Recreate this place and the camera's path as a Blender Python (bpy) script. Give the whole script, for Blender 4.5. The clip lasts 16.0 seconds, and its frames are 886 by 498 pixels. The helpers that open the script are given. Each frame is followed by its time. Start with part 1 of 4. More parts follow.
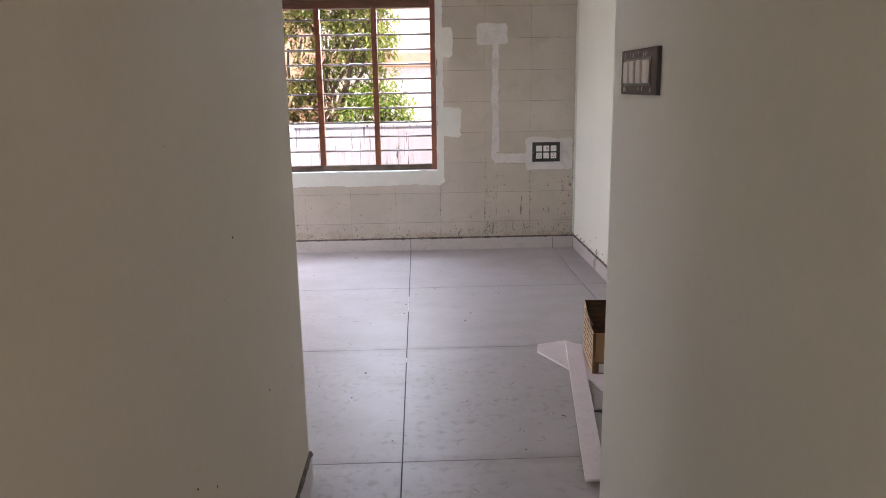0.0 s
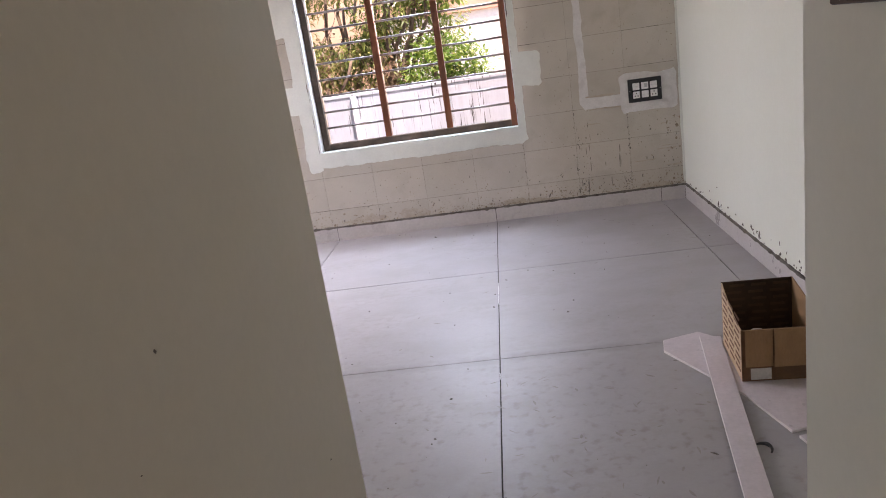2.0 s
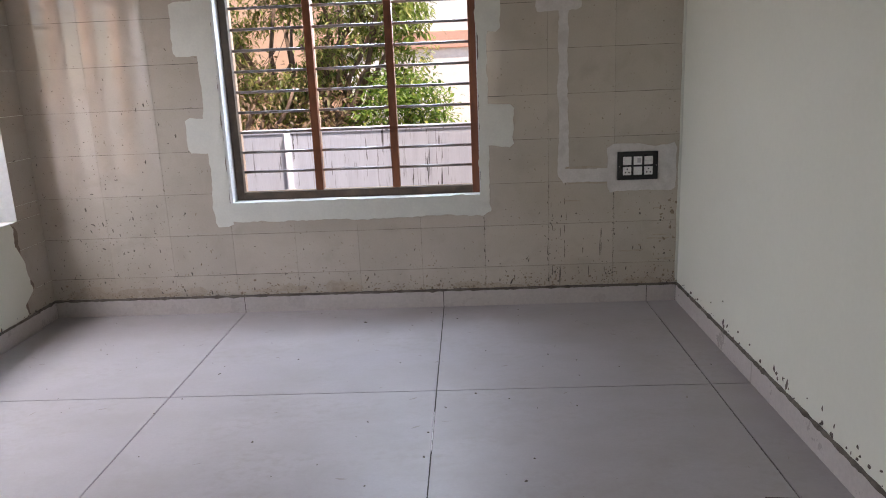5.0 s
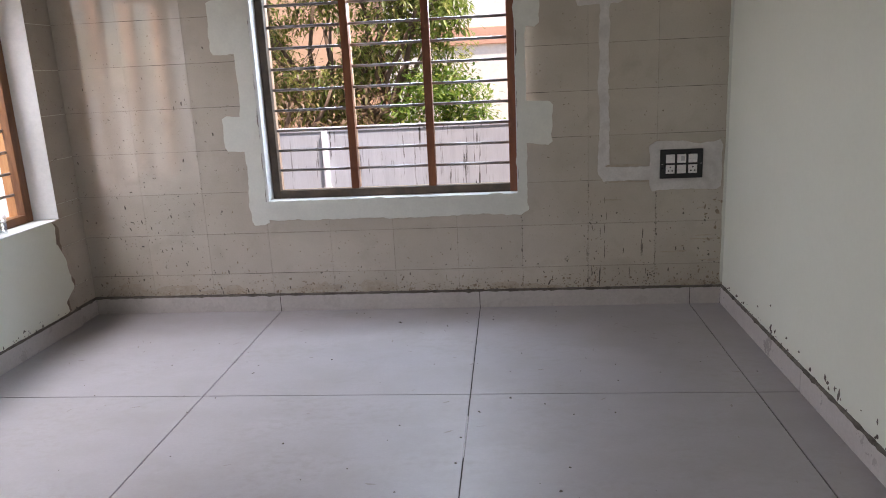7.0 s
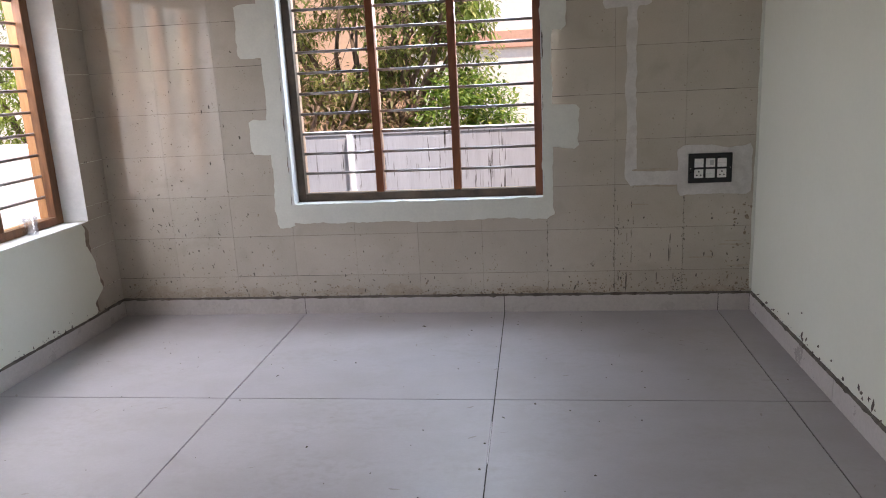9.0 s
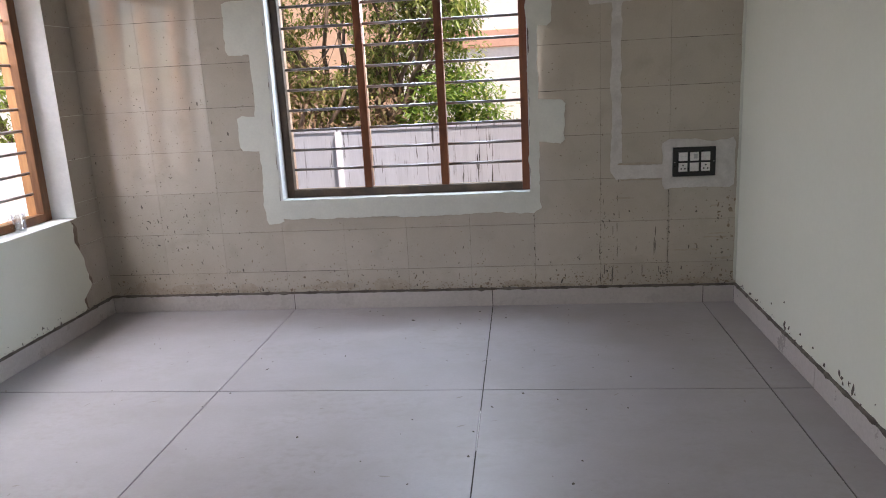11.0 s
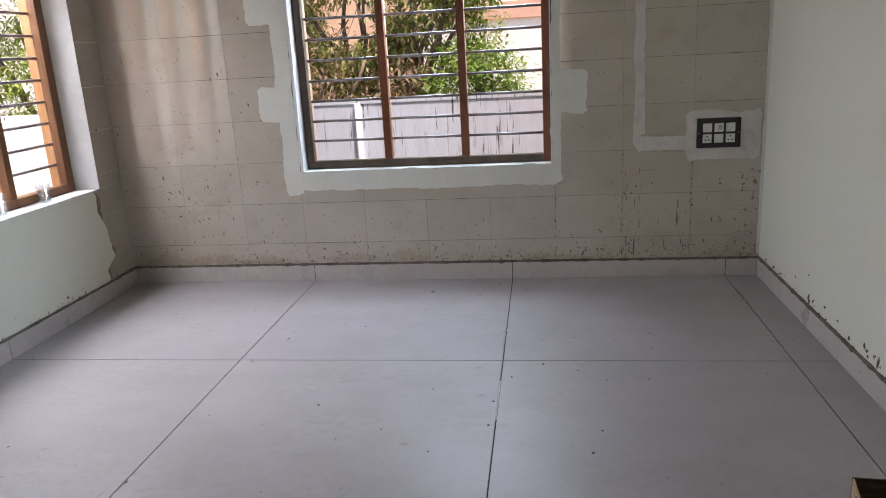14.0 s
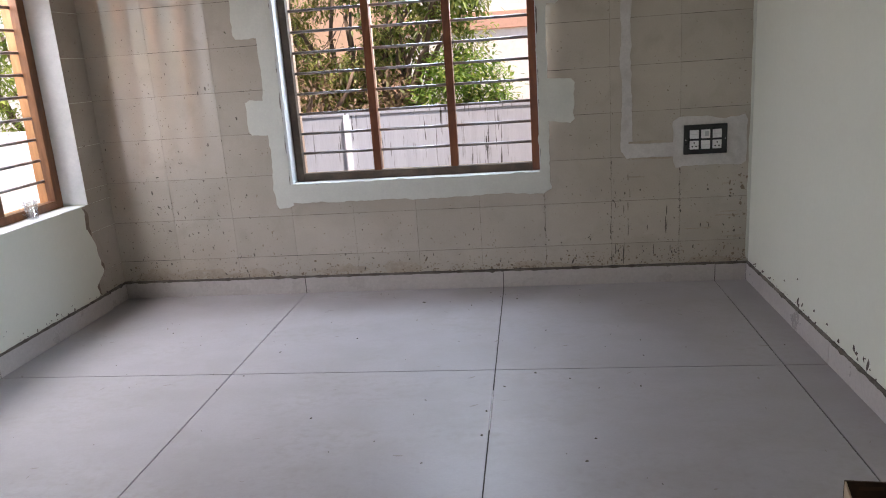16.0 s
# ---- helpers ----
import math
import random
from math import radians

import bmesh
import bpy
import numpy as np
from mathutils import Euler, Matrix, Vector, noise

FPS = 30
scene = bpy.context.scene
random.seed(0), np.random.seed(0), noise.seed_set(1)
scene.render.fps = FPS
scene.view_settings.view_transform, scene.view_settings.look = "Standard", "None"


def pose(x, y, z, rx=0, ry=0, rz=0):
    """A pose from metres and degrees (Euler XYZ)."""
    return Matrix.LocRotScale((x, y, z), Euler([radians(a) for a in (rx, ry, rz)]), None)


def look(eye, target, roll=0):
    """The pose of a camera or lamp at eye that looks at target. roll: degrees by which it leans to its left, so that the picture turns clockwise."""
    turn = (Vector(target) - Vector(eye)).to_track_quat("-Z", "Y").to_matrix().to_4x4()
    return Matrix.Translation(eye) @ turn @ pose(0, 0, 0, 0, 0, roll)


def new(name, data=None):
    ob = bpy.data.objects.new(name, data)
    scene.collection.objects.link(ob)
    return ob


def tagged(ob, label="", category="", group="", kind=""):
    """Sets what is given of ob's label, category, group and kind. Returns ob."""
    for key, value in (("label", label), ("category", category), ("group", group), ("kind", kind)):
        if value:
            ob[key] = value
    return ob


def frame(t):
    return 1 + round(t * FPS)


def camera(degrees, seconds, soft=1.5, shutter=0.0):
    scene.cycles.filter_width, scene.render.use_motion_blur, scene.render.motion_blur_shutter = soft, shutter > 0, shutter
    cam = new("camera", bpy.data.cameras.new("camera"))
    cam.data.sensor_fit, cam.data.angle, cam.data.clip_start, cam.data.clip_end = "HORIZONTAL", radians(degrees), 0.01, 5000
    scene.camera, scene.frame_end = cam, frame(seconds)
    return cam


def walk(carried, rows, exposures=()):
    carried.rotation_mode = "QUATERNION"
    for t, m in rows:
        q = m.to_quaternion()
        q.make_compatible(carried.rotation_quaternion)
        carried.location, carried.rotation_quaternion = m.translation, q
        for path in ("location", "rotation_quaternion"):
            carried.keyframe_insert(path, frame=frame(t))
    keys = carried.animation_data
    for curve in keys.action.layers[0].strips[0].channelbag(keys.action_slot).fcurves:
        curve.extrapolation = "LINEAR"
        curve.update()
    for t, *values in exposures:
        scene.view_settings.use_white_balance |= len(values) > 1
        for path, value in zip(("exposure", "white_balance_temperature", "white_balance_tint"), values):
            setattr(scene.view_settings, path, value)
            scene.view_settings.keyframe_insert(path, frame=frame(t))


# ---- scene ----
cam = camera(62.1, 16.0, soft=1.0)
PATH = [
    (0, (0.087, -0.066, 1.345), (0.146, 1.886, 0.914), -0.9),
    (0.5, (0.127, 0.038, 1.307), (0.05, 1.974, 0.813), -2.6),
    (1, (0.117, 0.248, 1.332), (0.168, 2.162, 0.756), -4.6),
    (1.5, (0.092, 0.429, 1.334), (0.119, 2.346, 0.765), -6.0),
    (2, (0.141, 0.692, 1.353), (-0.065, 2.605, 0.806), -8.6),
    (2.5, (0.174, 0.865, 1.349), (-0.055, 2.774, 0.796), -7.3),
    (2.7, (0.176, 0.946, 1.336), (-0.036, 2.857, 0.787), -7.2),
    (3, (0.121, 1.111, 1.37), (-0.014, 3.039, 0.855), -5.5),
    (3.2, (0.122, 1.196, 1.363), (0.049, 3.131, 0.864), -5.9),
    (5.3, (0.179, 1.83, 1.378), (0.081, 3.77, 0.906), -1.7),
    (5.5, (0.183, 1.842, 1.377), (0.055, 3.78, 0.896), -1.7),
    (6, (0.203, 1.86, 1.374), (0.0, 3.793, 0.9), -3.3),
    (6.5, (0.208, 1.855, 1.375), (0.031, 3.788, 0.895), -3.0),
    (7, (0.196, 1.864, 1.373), (0.009, 3.798, 0.898), -2.8),
    (7.5, (0.211, 1.881, 1.373), (0.0, 3.81, 0.886), -2.9),
    (8, (0.205, 1.883, 1.376), (-0.021, 3.816, 0.916), -3.1),
    (8.5, (0.194, 1.884, 1.371), (-0.036, 3.817, 0.914), -3.0),
    (9, (0.192, 1.879, 1.373), (-0.06, 3.808, 0.91), -2.9),
    (9.5, (0.197, 1.877, 1.372), (-0.037, 3.81, 0.913), -2.6),
    (11.8, (0.199, 1.822, 1.329), (-0.026, 3.755, 0.866), -3.3),
    (12, (0.197, 1.828, 1.329), (-0.063, 3.754, 0.855), -3.1),
    (12.5, (0.188, 1.833, 1.318), (-0.085, 3.751, 0.822), -2.7),
    (13, (0.188, 1.829, 1.319), (-0.076, 3.748, 0.818), -2.8),
    (13.5, (0.187, 1.831, 1.321), (-0.084, 3.747, 0.816), -3.1),
    (14, (0.186, 1.837, 1.317), (-0.086, 3.749, 0.796), -3.2),
    (14.5, (0.183, 1.844, 1.319), (-0.106, 3.752, 0.793), -3.2),
    (15, (0.188, 1.837, 1.315), (-0.11, 3.746, 0.799), -3.1),
    (15.5, (0.191, 1.835, 1.33), (-0.069, 3.754, 0.831), -3.6),
    (16, (0.191, 1.836, 1.32), (-0.057, 3.757, 0.823), -4.0),
]
EXPOSURES = [(0.0, 1.98, 7200, 29.0), (0.5, 1.78, 7200, 29.0), (1.0, 1.93, 7200, 29.0), (2.5, 1.8, 7150, 28.5), (3.2, 1.7, 7100, 27.0), (5.3, 1.23, 7100, 24.0), (16.0, 1.19, 7050, 22.0)]
walk(cam, [(t, look(eye, target, roll)) for t, eye, target, roll in PATH], EXPOSURES)

# ---- world and light ----
SUN_EL, SUN_AZ = radians(68), radians(125)
world = bpy.data.worlds.new("world")
scene.world = world
world.use_nodes = True
wn = world.node_tree
sky = wn.nodes.new("ShaderNodeTexSky")
sky.sky_type, sky.sun_disc = "NISHITA", False
sky.sun_elevation, sky.sun_rotation = SUN_EL, SUN_AZ
wn.links.new(sky.outputs[0], wn.nodes["Background"].inputs[0])
wn.nodes["Background"].inputs[1].default_value = 0.15
sun = new("sun", bpy.data.lights.new("sun", "SUN"))
sun.data.energy, sun.data.angle, sun.data.color = 4.3, radians(0.5), (1.0, 0.95, 0.87)
sun_way = Vector((math.sin(SUN_AZ) * math.cos(SUN_EL), math.cos(SUN_AZ) * math.cos(SUN_EL), math.sin(SUN_EL)))
sun.matrix_world = look(sun_way * 30, (0, 0, 0))


def stand_in_lamp(name, eye, target, w, h, watts, spread=180, tint=(0.78, 0.89, 1.0)):
    """An area lamp by a window that stands in for the sky's light; also fills the passage."""
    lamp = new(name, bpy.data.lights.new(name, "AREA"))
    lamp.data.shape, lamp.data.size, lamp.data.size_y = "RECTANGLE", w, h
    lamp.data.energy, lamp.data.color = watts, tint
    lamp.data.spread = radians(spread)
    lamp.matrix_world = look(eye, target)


stand_in_lamp("window_light", (-0.22, 6.55, 1.98), (-0.72, 5.95, 1.12), 1.00, 0.75, 17, 120, (0.60, 0.80, 1.0))
stand_in_lamp("window_light", (-2.88, 5.02, 2.12), (-2.33, 4.74, 1.42), 1.40, 0.75, 52, 150, (0.82, 0.90, 1.0))
# Added warm fill for the passage, set in an unseen opening behind the camera.
stand_in_lamp("hall_fill_light", (0.13, -2.30, 1.05), (0.13, 0.0, 0.85), 0.76, 1.90, 4.3, 180, (0.95, 0.92, 0.86))

# ---- materials ----


def nodes_of(name):
    m = bpy.data.materials.new(name)
    m.use_nodes = True
    return m, m.node_tree.nodes, m.node_tree.links, m.node_tree.nodes["Principled BSDF"]


def stained(name, base, alt, rough=0.6, grain=60.0, blotch=2.5, bump=0.15, metal=0.0, spots=None, spot_scale=30.0,
            spot_cut=0.68, stretch=(1, 1, 1), rough_var=0.12, spec=0.5, spot_soft=0.03, smear=None, bump_dist=0.003, per_object=0.0, mottle=1.0):
    """A surface with blotches, fine grain, relief and optional dark specks, in world metres."""
    m, n, l, p = nodes_of(name)
    geo, mapping = n.new("ShaderNodeNewGeometry"), n.new("ShaderNodeMapping")
    mapping.inputs["Scale"].default_value = stretch
    l.new(geo.outputs["Position"], mapping.inputs["Vector"])

    def tex(scale, detail, rough_=0.6, dist=0.0):
        t = n.new("ShaderNodeTexNoise")
        t.inputs["Scale"].default_value, t.inputs["Detail"].default_value = scale, detail
        t.inputs["Roughness"].default_value, t.inputs["Distortion"].default_value = rough_, dist
        l.new(mapping.outputs[0], t.inputs["Vector"])
        return t.outputs["Fac"]

    def mixed(fac, a, b):
        x = n.new("ShaderNodeMix")
        x.data_type = "RGBA"
        l.new(fac, x.inputs[0])
        for sock, v in ((x.inputs[6], a), (x.inputs[7], b)):
            if isinstance(v, tuple):
                sock.default_value = (*v, 1)
            else:
                l.new(v, sock)
        return x.outputs[2]

    def ramp(fac, lo, hi, a=0.0, b=1.0):
        r = n.new("ShaderNodeMapRange")
        r.inputs[1].default_value, r.inputs[2].default_value = lo, hi
        r.inputs[3].default_value, r.inputs[4].default_value = a, b
        l.new(fac, r.inputs[0])
        return r.outputs[0]

    big, fine = tex(blotch, 5, 0.62, 0.4), tex(grain, 4, 0.7)
    colour = mixed(ramp(big, 0.35, 0.68), base, alt)
    light = n.new("ShaderNodeMix")
    light.data_type, light.blend_type = "RGBA", "MULTIPLY"
    light.inputs[0].default_value = 1.0
    l.new(colour, light.inputs[6])
    grey = n.new("ShaderNodeCombineColor")
    g = ramp(fine, 0.25, 0.75, 1 - 0.1 * mottle, 1 + 0.08 * mottle)
    if per_object:
        info, add = n.new("ShaderNodeObjectInfo"), n.new("ShaderNodeMath")
        add.operation = "MULTIPLY"
        l.new(ramp(info.outputs["Random"], 0, 1, 1 - per_object, 1 + per_object), add.inputs[0])
        l.new(g, add.inputs[1])
        g = add.outputs[0]
    for k in range(3):
        l.new(g, grey.inputs[k])
    l.new(grey.outputs[0], light.inputs[7])
    colour = light.outputs[2]
    if spots:
        area = ramp(tex(blotch * 1.3, 2), 0.42, 0.62)
        sp = ramp(tex(spot_scale, 3, 0.55), spot_cut, spot_cut + spot_soft)
        both = n.new("ShaderNodeMath")
        both.operation = "MULTIPLY"
        l.new(area, both.inputs[0]), l.new(sp, both.inputs[1])
        colour = mixed(both.outputs[0], colour, spots)
    if smear:
        tone, scale, cut, soft = smear
        colour = mixed(ramp(tex(scale, 5, 0.55, 0.3), cut, cut + soft, 0.0, 0.75), colour, tone)
    l.new(colour, p.inputs["Base Color"])
    p.inputs["Metallic"].default_value = metal
    p.inputs["Specular IOR Level"].default_value = spec
    l.new(ramp(tex(blotch * 2.2, 6, 0.7), 0.3, 0.7, max(0.02, rough - rough_var), min(1, rough + rough_var)), p.inputs["Roughness"])
    if bump:
        b = n.new("ShaderNodeBump")
        b.inputs["Strength"].default_value, b.inputs["Distance"].default_value = bump, bump_dist
        l.new(fine, b.inputs["Height"])
        l.new(b.outputs[0], p.inputs["Normal"])
    return m


PAINT = stained("pale_green_paint", (0.78, 0.80, 0.695), (0.81, 0.83, 0.73), 0.55, 45, 0.9, 0.03, mottle=0.2)
# Same passage paint twice; the brownish one has warm light mixed into its colour.
PAINT_HALL_WARM_LIT = stained("hall_paint_warm_lit", (0.66, 0.61, 0.51), (0.69, 0.64, 0.54), 0.6, 40, 0.8, 0.03, mottle=0.25)
PAINT_HALL_EAST = stained("hall_paint_greenish", (0.66, 0.67, 0.585), (0.69, 0.70, 0.615), 0.6, 40, 0.8, 0.03, mottle=0.25)
PUTTY = stained("white_putty", (0.69, 0.70, 0.635), (0.75, 0.76, 0.69), 0.8, 70, 6, 0.2, mottle=0.5)
PUTTY_GREY = stained("grey_filler", (0.60, 0.575, 0.54), (0.68, 0.655, 0.625), 0.85, 80, 12, 0.4, smear=((0.50, 0.47, 0.44), 9, 0.5, 0.2))
REVEAL = stained("reveal_plaster", (0.76, 0.78, 0.76), (0.86, 0.87, 0.85), 0.7, 60, 7, 0.25, mottle=0.5)
OLD_TILE = stained("old_glazed_tile", (0.495, 0.44, 0.365), (0.55, 0.495, 0.415), 0.06, 120, 3.0, 0.004, rough_var=0.03, spec=0.95,
                   spots=(0.2, 0.16, 0.12), spot_scale=55, spot_cut=0.66, per_object=0.03,
                   smear=((0.44, 0.385, 0.315), 5.5, 0.54, 0.2), mottle=0.5)
GROUT = stained("dark_grout", (0.03, 0.026, 0.022), (0.07, 0.06, 0.05), 0.9, 200, 8, 0.4)
FLOOR = stained("floor_tile", (0.362, 0.341, 0.346), (0.392, 0.371, 0.376), 0.43, 70, 1.6, 0.02, rough_var=0.05, spec=0.5,
                spots=(0.338, 0.314, 0.295), spot_scale=22, spot_cut=0.46, spot_soft=0.3, mottle=0.5,
                stretch=(1, 1.4, 1), per_object=0.02, smear=((0.33, 0.306, 0.287), 3.5, 0.45, 0.35))


def joint_dust(m, lines, half, tone):
    """Grey dust rubbed into the floor on both sides of some joints."""
    n, l = m.node_tree.nodes, m.node_tree.links
    p = n["Principled BSDF"]
    under = p.inputs["Base Color"].links[0].from_socket
    geo, xyz, noise = n.new("ShaderNodeNewGeometry"), n.new("ShaderNodeSeparateXYZ"), n.new("ShaderNodeTexNoise")
    l.new(geo.outputs["Position"], xyz.inputs[0])
    l.new(geo.outputs["Position"], noise.inputs["Vector"])
    noise.inputs["Scale"].default_value, noise.inputs["Detail"].default_value = 7.0, 5.0

    def calc(op, a, b):
        x = n.new("ShaderNodeMath")
        x.operation = op
        for sock, v in zip(x.inputs, (a, b)):
            if isinstance(v, float):
                sock.default_value = v
            else:
                l.new(v, sock)
        return x.outputs[0]

    total = None
    for y in lines:
        away = calc("ABSOLUTE", calc("SUBTRACT", xyz.outputs[1], y), 0.0)
        band = calc("MAXIMUM", calc("SUBTRACT", 1.0, calc("DIVIDE", away, half)), 0.0)
        total = band if total is None else calc("MAXIMUM", total, band)
    fac = calc("MINIMUM", calc("MULTIPLY", total, calc("MULTIPLY", calc("MAXIMUM", calc("SUBTRACT", noise.outputs["Fac"], 0.28), 0.0), 3.2)), 0.55)
    x = n.new("ShaderNodeMix")
    x.data_type = "RGBA"
    l.new(fac, x.inputs[0]), l.new(under, x.inputs[6])
    x.inputs[7].default_value = (*tone, 1)
    l.new(x.outputs[2], p.inputs["Base Color"])


def trodden_dust(m, tone):
    """Small brown smudges where the floor by the doorway has been walked on, thinning out into the room."""
    n, l = m.node_tree.nodes, m.node_tree.links
    p = n["Principled BSDF"]
    under = p.inputs["Base Color"].links[0].from_socket
    geo, xyz, fine, wide = (n.new(k) for k in ("ShaderNodeNewGeometry", "ShaderNodeSeparateXYZ", "ShaderNodeTexNoise", "ShaderNodeTexNoise"))
    l.new(geo.outputs["Position"], xyz.inputs[0])
    for t, scale in ((fine, 24.0), (wide, 3.0)):
        l.new(geo.outputs["Position"], t.inputs["Vector"])
        t.inputs["Scale"].default_value, t.inputs["Detail"].default_value = scale, 6.0

    def span(value, a, b, hi):
        r = n.new("ShaderNodeMapRange")
        r.interpolation_type = "SMOOTHSTEP"
        r.inputs[1].default_value, r.inputs[2].default_value, r.inputs[4].default_value = a, b, hi
        l.new(value, r.inputs[0])
        return r.outputs[0]

    def times(a, b):
        x = n.new("ShaderNodeMath")
        x.operation = "MULTIPLY"
        l.new(a, x.inputs[0]), l.new(b, x.inputs[1])
        return x.outputs[0]

    mask = times(times(span(fine.outputs["Fac"], 0.50, 0.72, 0.7), span(wide.outputs["Fac"], 0.36, 0.56, 1.0)), span(xyz.outputs[1], 4.6, 2.6, 1.0))
    x = n.new("ShaderNodeMix")
    x.data_type = "RGBA"
    l.new(mask, x.inputs[0]), l.new(under, x.inputs[6])
    x.inputs[7].default_value = (*tone, 1)
    l.new(x.outputs[2], p.inputs["Base Color"])


trodden_dust(FLOOR, (0.255, 0.225, 0.20))
joint_dust(FLOOR, (2.41, 3.605), 0.055, (0.27, 0.25, 0.235))
WALL_GROUT = stained("wall_grout", (0.04, 0.034, 0.028), (0.44, 0.39, 0.33), 0.9, 200, 6, 0.3)
MUD = stained("mud_splash", (0.24, 0.18, 0.125), (0.33, 0.26, 0.19), 0.9, 90, 14, 0.4)
SKIRT = stained("skirting_tile", (0.52, 0.48, 0.455), (0.57, 0.53, 0.505), 0.33, 60, 3, 0.03, per_object=0.02)
CEMENT = stained("cement", (0.09, 0.075, 0.06), (0.19, 0.165, 0.14), 0.95, 90, 14, 0.8)
RENDER = stained("bare_render", (0.20, 0.155, 0.115), (0.30, 0.245, 0.19), 0.95, 80, 14, 0.8)
CEILING = stained("ceiling_paint", (0.76, 0.76, 0.74), (0.8, 0.8, 0.78), 0.8, 60, 1, 0.1)
WOOD = stained("varnished_wood", (0.15, 0.043, 0.018), (0.25, 0.080, 0.030), 0.42, 60, 7, 0.2, stretch=(4, 4, 0.6))
WOOD_H = stained("varnished_wood_cross", (0.10, 0.042, 0.024), (0.18, 0.078, 0.042), 0.45, 60, 7, 0.2, stretch=(0.6, 0.6, 4))
WEATHERED = stained("weathered_wood", (0.065, 0.045, 0.032), (0.13, 0.085, 0.055), 0.6, 60, 9, 0.3)
WOOD_2 = stained("honey_varnished_wood", (0.15, 0.06, 0.022), (0.26, 0.11, 0.042), 0.42, 60, 7, 0.2, stretch=(4, 4, 0.6))
# Light on the frames' side faces, put into the colour of the stops.
WOOD_LIT = stained("lit_side_wood", (0.42, 0.26, 0.16), (0.55, 0.36, 0.24), 0.5, 60, 7, 0.2, stretch=(4, 4, 0.6))
WOOD_LIT_2 = stained("lit_side_wood_orange", (0.36, 0.165, 0.06), (0.48, 0.24, 0.10), 0.4, 60, 7, 0.2, stretch=(4, 4, 0.6))
STEEL = stained("bar_steel", (0.26, 0.25, 0.245), (0.36, 0.34, 0.33), 0.38, 90, 12, 0.1, metal=0.3)
BLACK = stained("black_plastic", (0.012, 0.012, 0.012), (0.02, 0.02, 0.02), 0.35, 90, 9, 0.03)
BROWN_PLATE = stained("bronze_plastic", (0.10, 0.072, 0.06), (0.14, 0.105, 0.09), 0.6, 90, 9, 0.03, spec=0.12)
WHITE = stained("white_plastic", (0.76, 0.75, 0.73), (0.82, 0.81, 0.79), 0.32, 90, 9, 0.02)
CREAM_PLASTIC = stained("cream_plastic", (0.50, 0.46, 0.42), (0.56, 0.52, 0.48), 0.4, 90, 9, 0.02)
GREY = stained("grey_plastic", (0.45, 0.45, 0.45), (0.5, 0.5, 0.5), 0.4, 90, 9, 0.02)
CARD = stained("cardboard", (0.36, 0.21, 0.105), (0.44, 0.27, 0.14), 0.85, 150, 9, 0.15, stretch=(1, 1, 0.4))
CARD_DARK = stained("cardboard_inside", (0.16, 0.085, 0.045), (0.22, 0.12, 0.065), 0.9, 150, 9, 0.15)
# Shade inside the box, put into the colours of its board and print.
CARD_SHADED = stained("cardboard_shaded_brown", (0.05, 0.028, 0.018), (0.085, 0.05, 0.032), 0.9, 150, 9, 0.15)
CARD_FAINT = stained("faint_inner_print", (0.085, 0.05, 0.03), (0.12, 0.07, 0.043), 0.9, 150, 9, 0.1)
TILE_EDGE = stained("raw_tile_edge", (0.78, 0.74, 0.72), (0.86, 0.82, 0.80), 0.8, 90, 20, 0.3)
CARD_PALE = stained("cardboard_pale", (0.50, 0.36, 0.23), (0.58, 0.43, 0.29), 0.85, 150, 9, 0.15)
PRINT = stained("brown_print", (0.15, 0.075, 0.04), (0.2, 0.1, 0.055), 0.85, 150, 9, 0.1)
PAPER = stained("paper", (0.62, 0.60, 0.57), (0.72, 0.70, 0.67), 0.8, 80, 20, 0.1)
OFFCUT = stained("tile_offcut", (0.59, 0.52, 0.54), (0.65, 0.58, 0.60), 0.42, 60, 6, 0.04, spots=(0.45, 0.4, 0.4), spot_scale=24)
FENCE = stained("fence_render", (0.51, 0.525, 0.59), (0.58, 0.595, 0.66), 0.85, 30, 2.2, 0.3, spots=(0.05, 0.045, 0.045),
                spot_scale=9.0, spot_cut=0.585, stretch=(8, 8, 0.4))
PIER = stained("white_wall_paint", (0.76, 0.75, 0.77), (0.83, 0.82, 0.84), 0.8, 30, 1.5, 0.2, spots=(0.3, 0.28, 0.27), spot_scale=7, spot_cut=0.62, stretch=(6, 6, 0.5))
PVC = stained("white_pvc", (0.49, 0.48, 0.51), (0.55, 0.54, 0.57), 0.5, 60, 4, 0.05)
SOIL = stained("soil", (0.20, 0.15, 0.10), (0.30, 0.24, 0.17), 0.95, 12, 0.8, 0.6, bump_dist=0.02)
CREAM = stained("cream_render", (0.80, 0.75, 0.68), (0.84, 0.80, 0.74), 0.85, 20, 0.6, 0.2)
PINK = stained("pink_render", (0.62, 0.34, 0.24), (0.70, 0.42, 0.31), 0.85, 20, 0.8, 0.2)
PEACH = stained("peach_render", (0.66, 0.42, 0.28), (0.74, 0.50, 0.35), 0.85, 20, 0.8, 0.2)
BARK = stained("bark", (0.13, 0.085, 0.06), (0.24, 0.17, 0.12), 0.9, 40, 9, 0.9, stretch=(3, 3, 0.6), bump_dist=0.01)


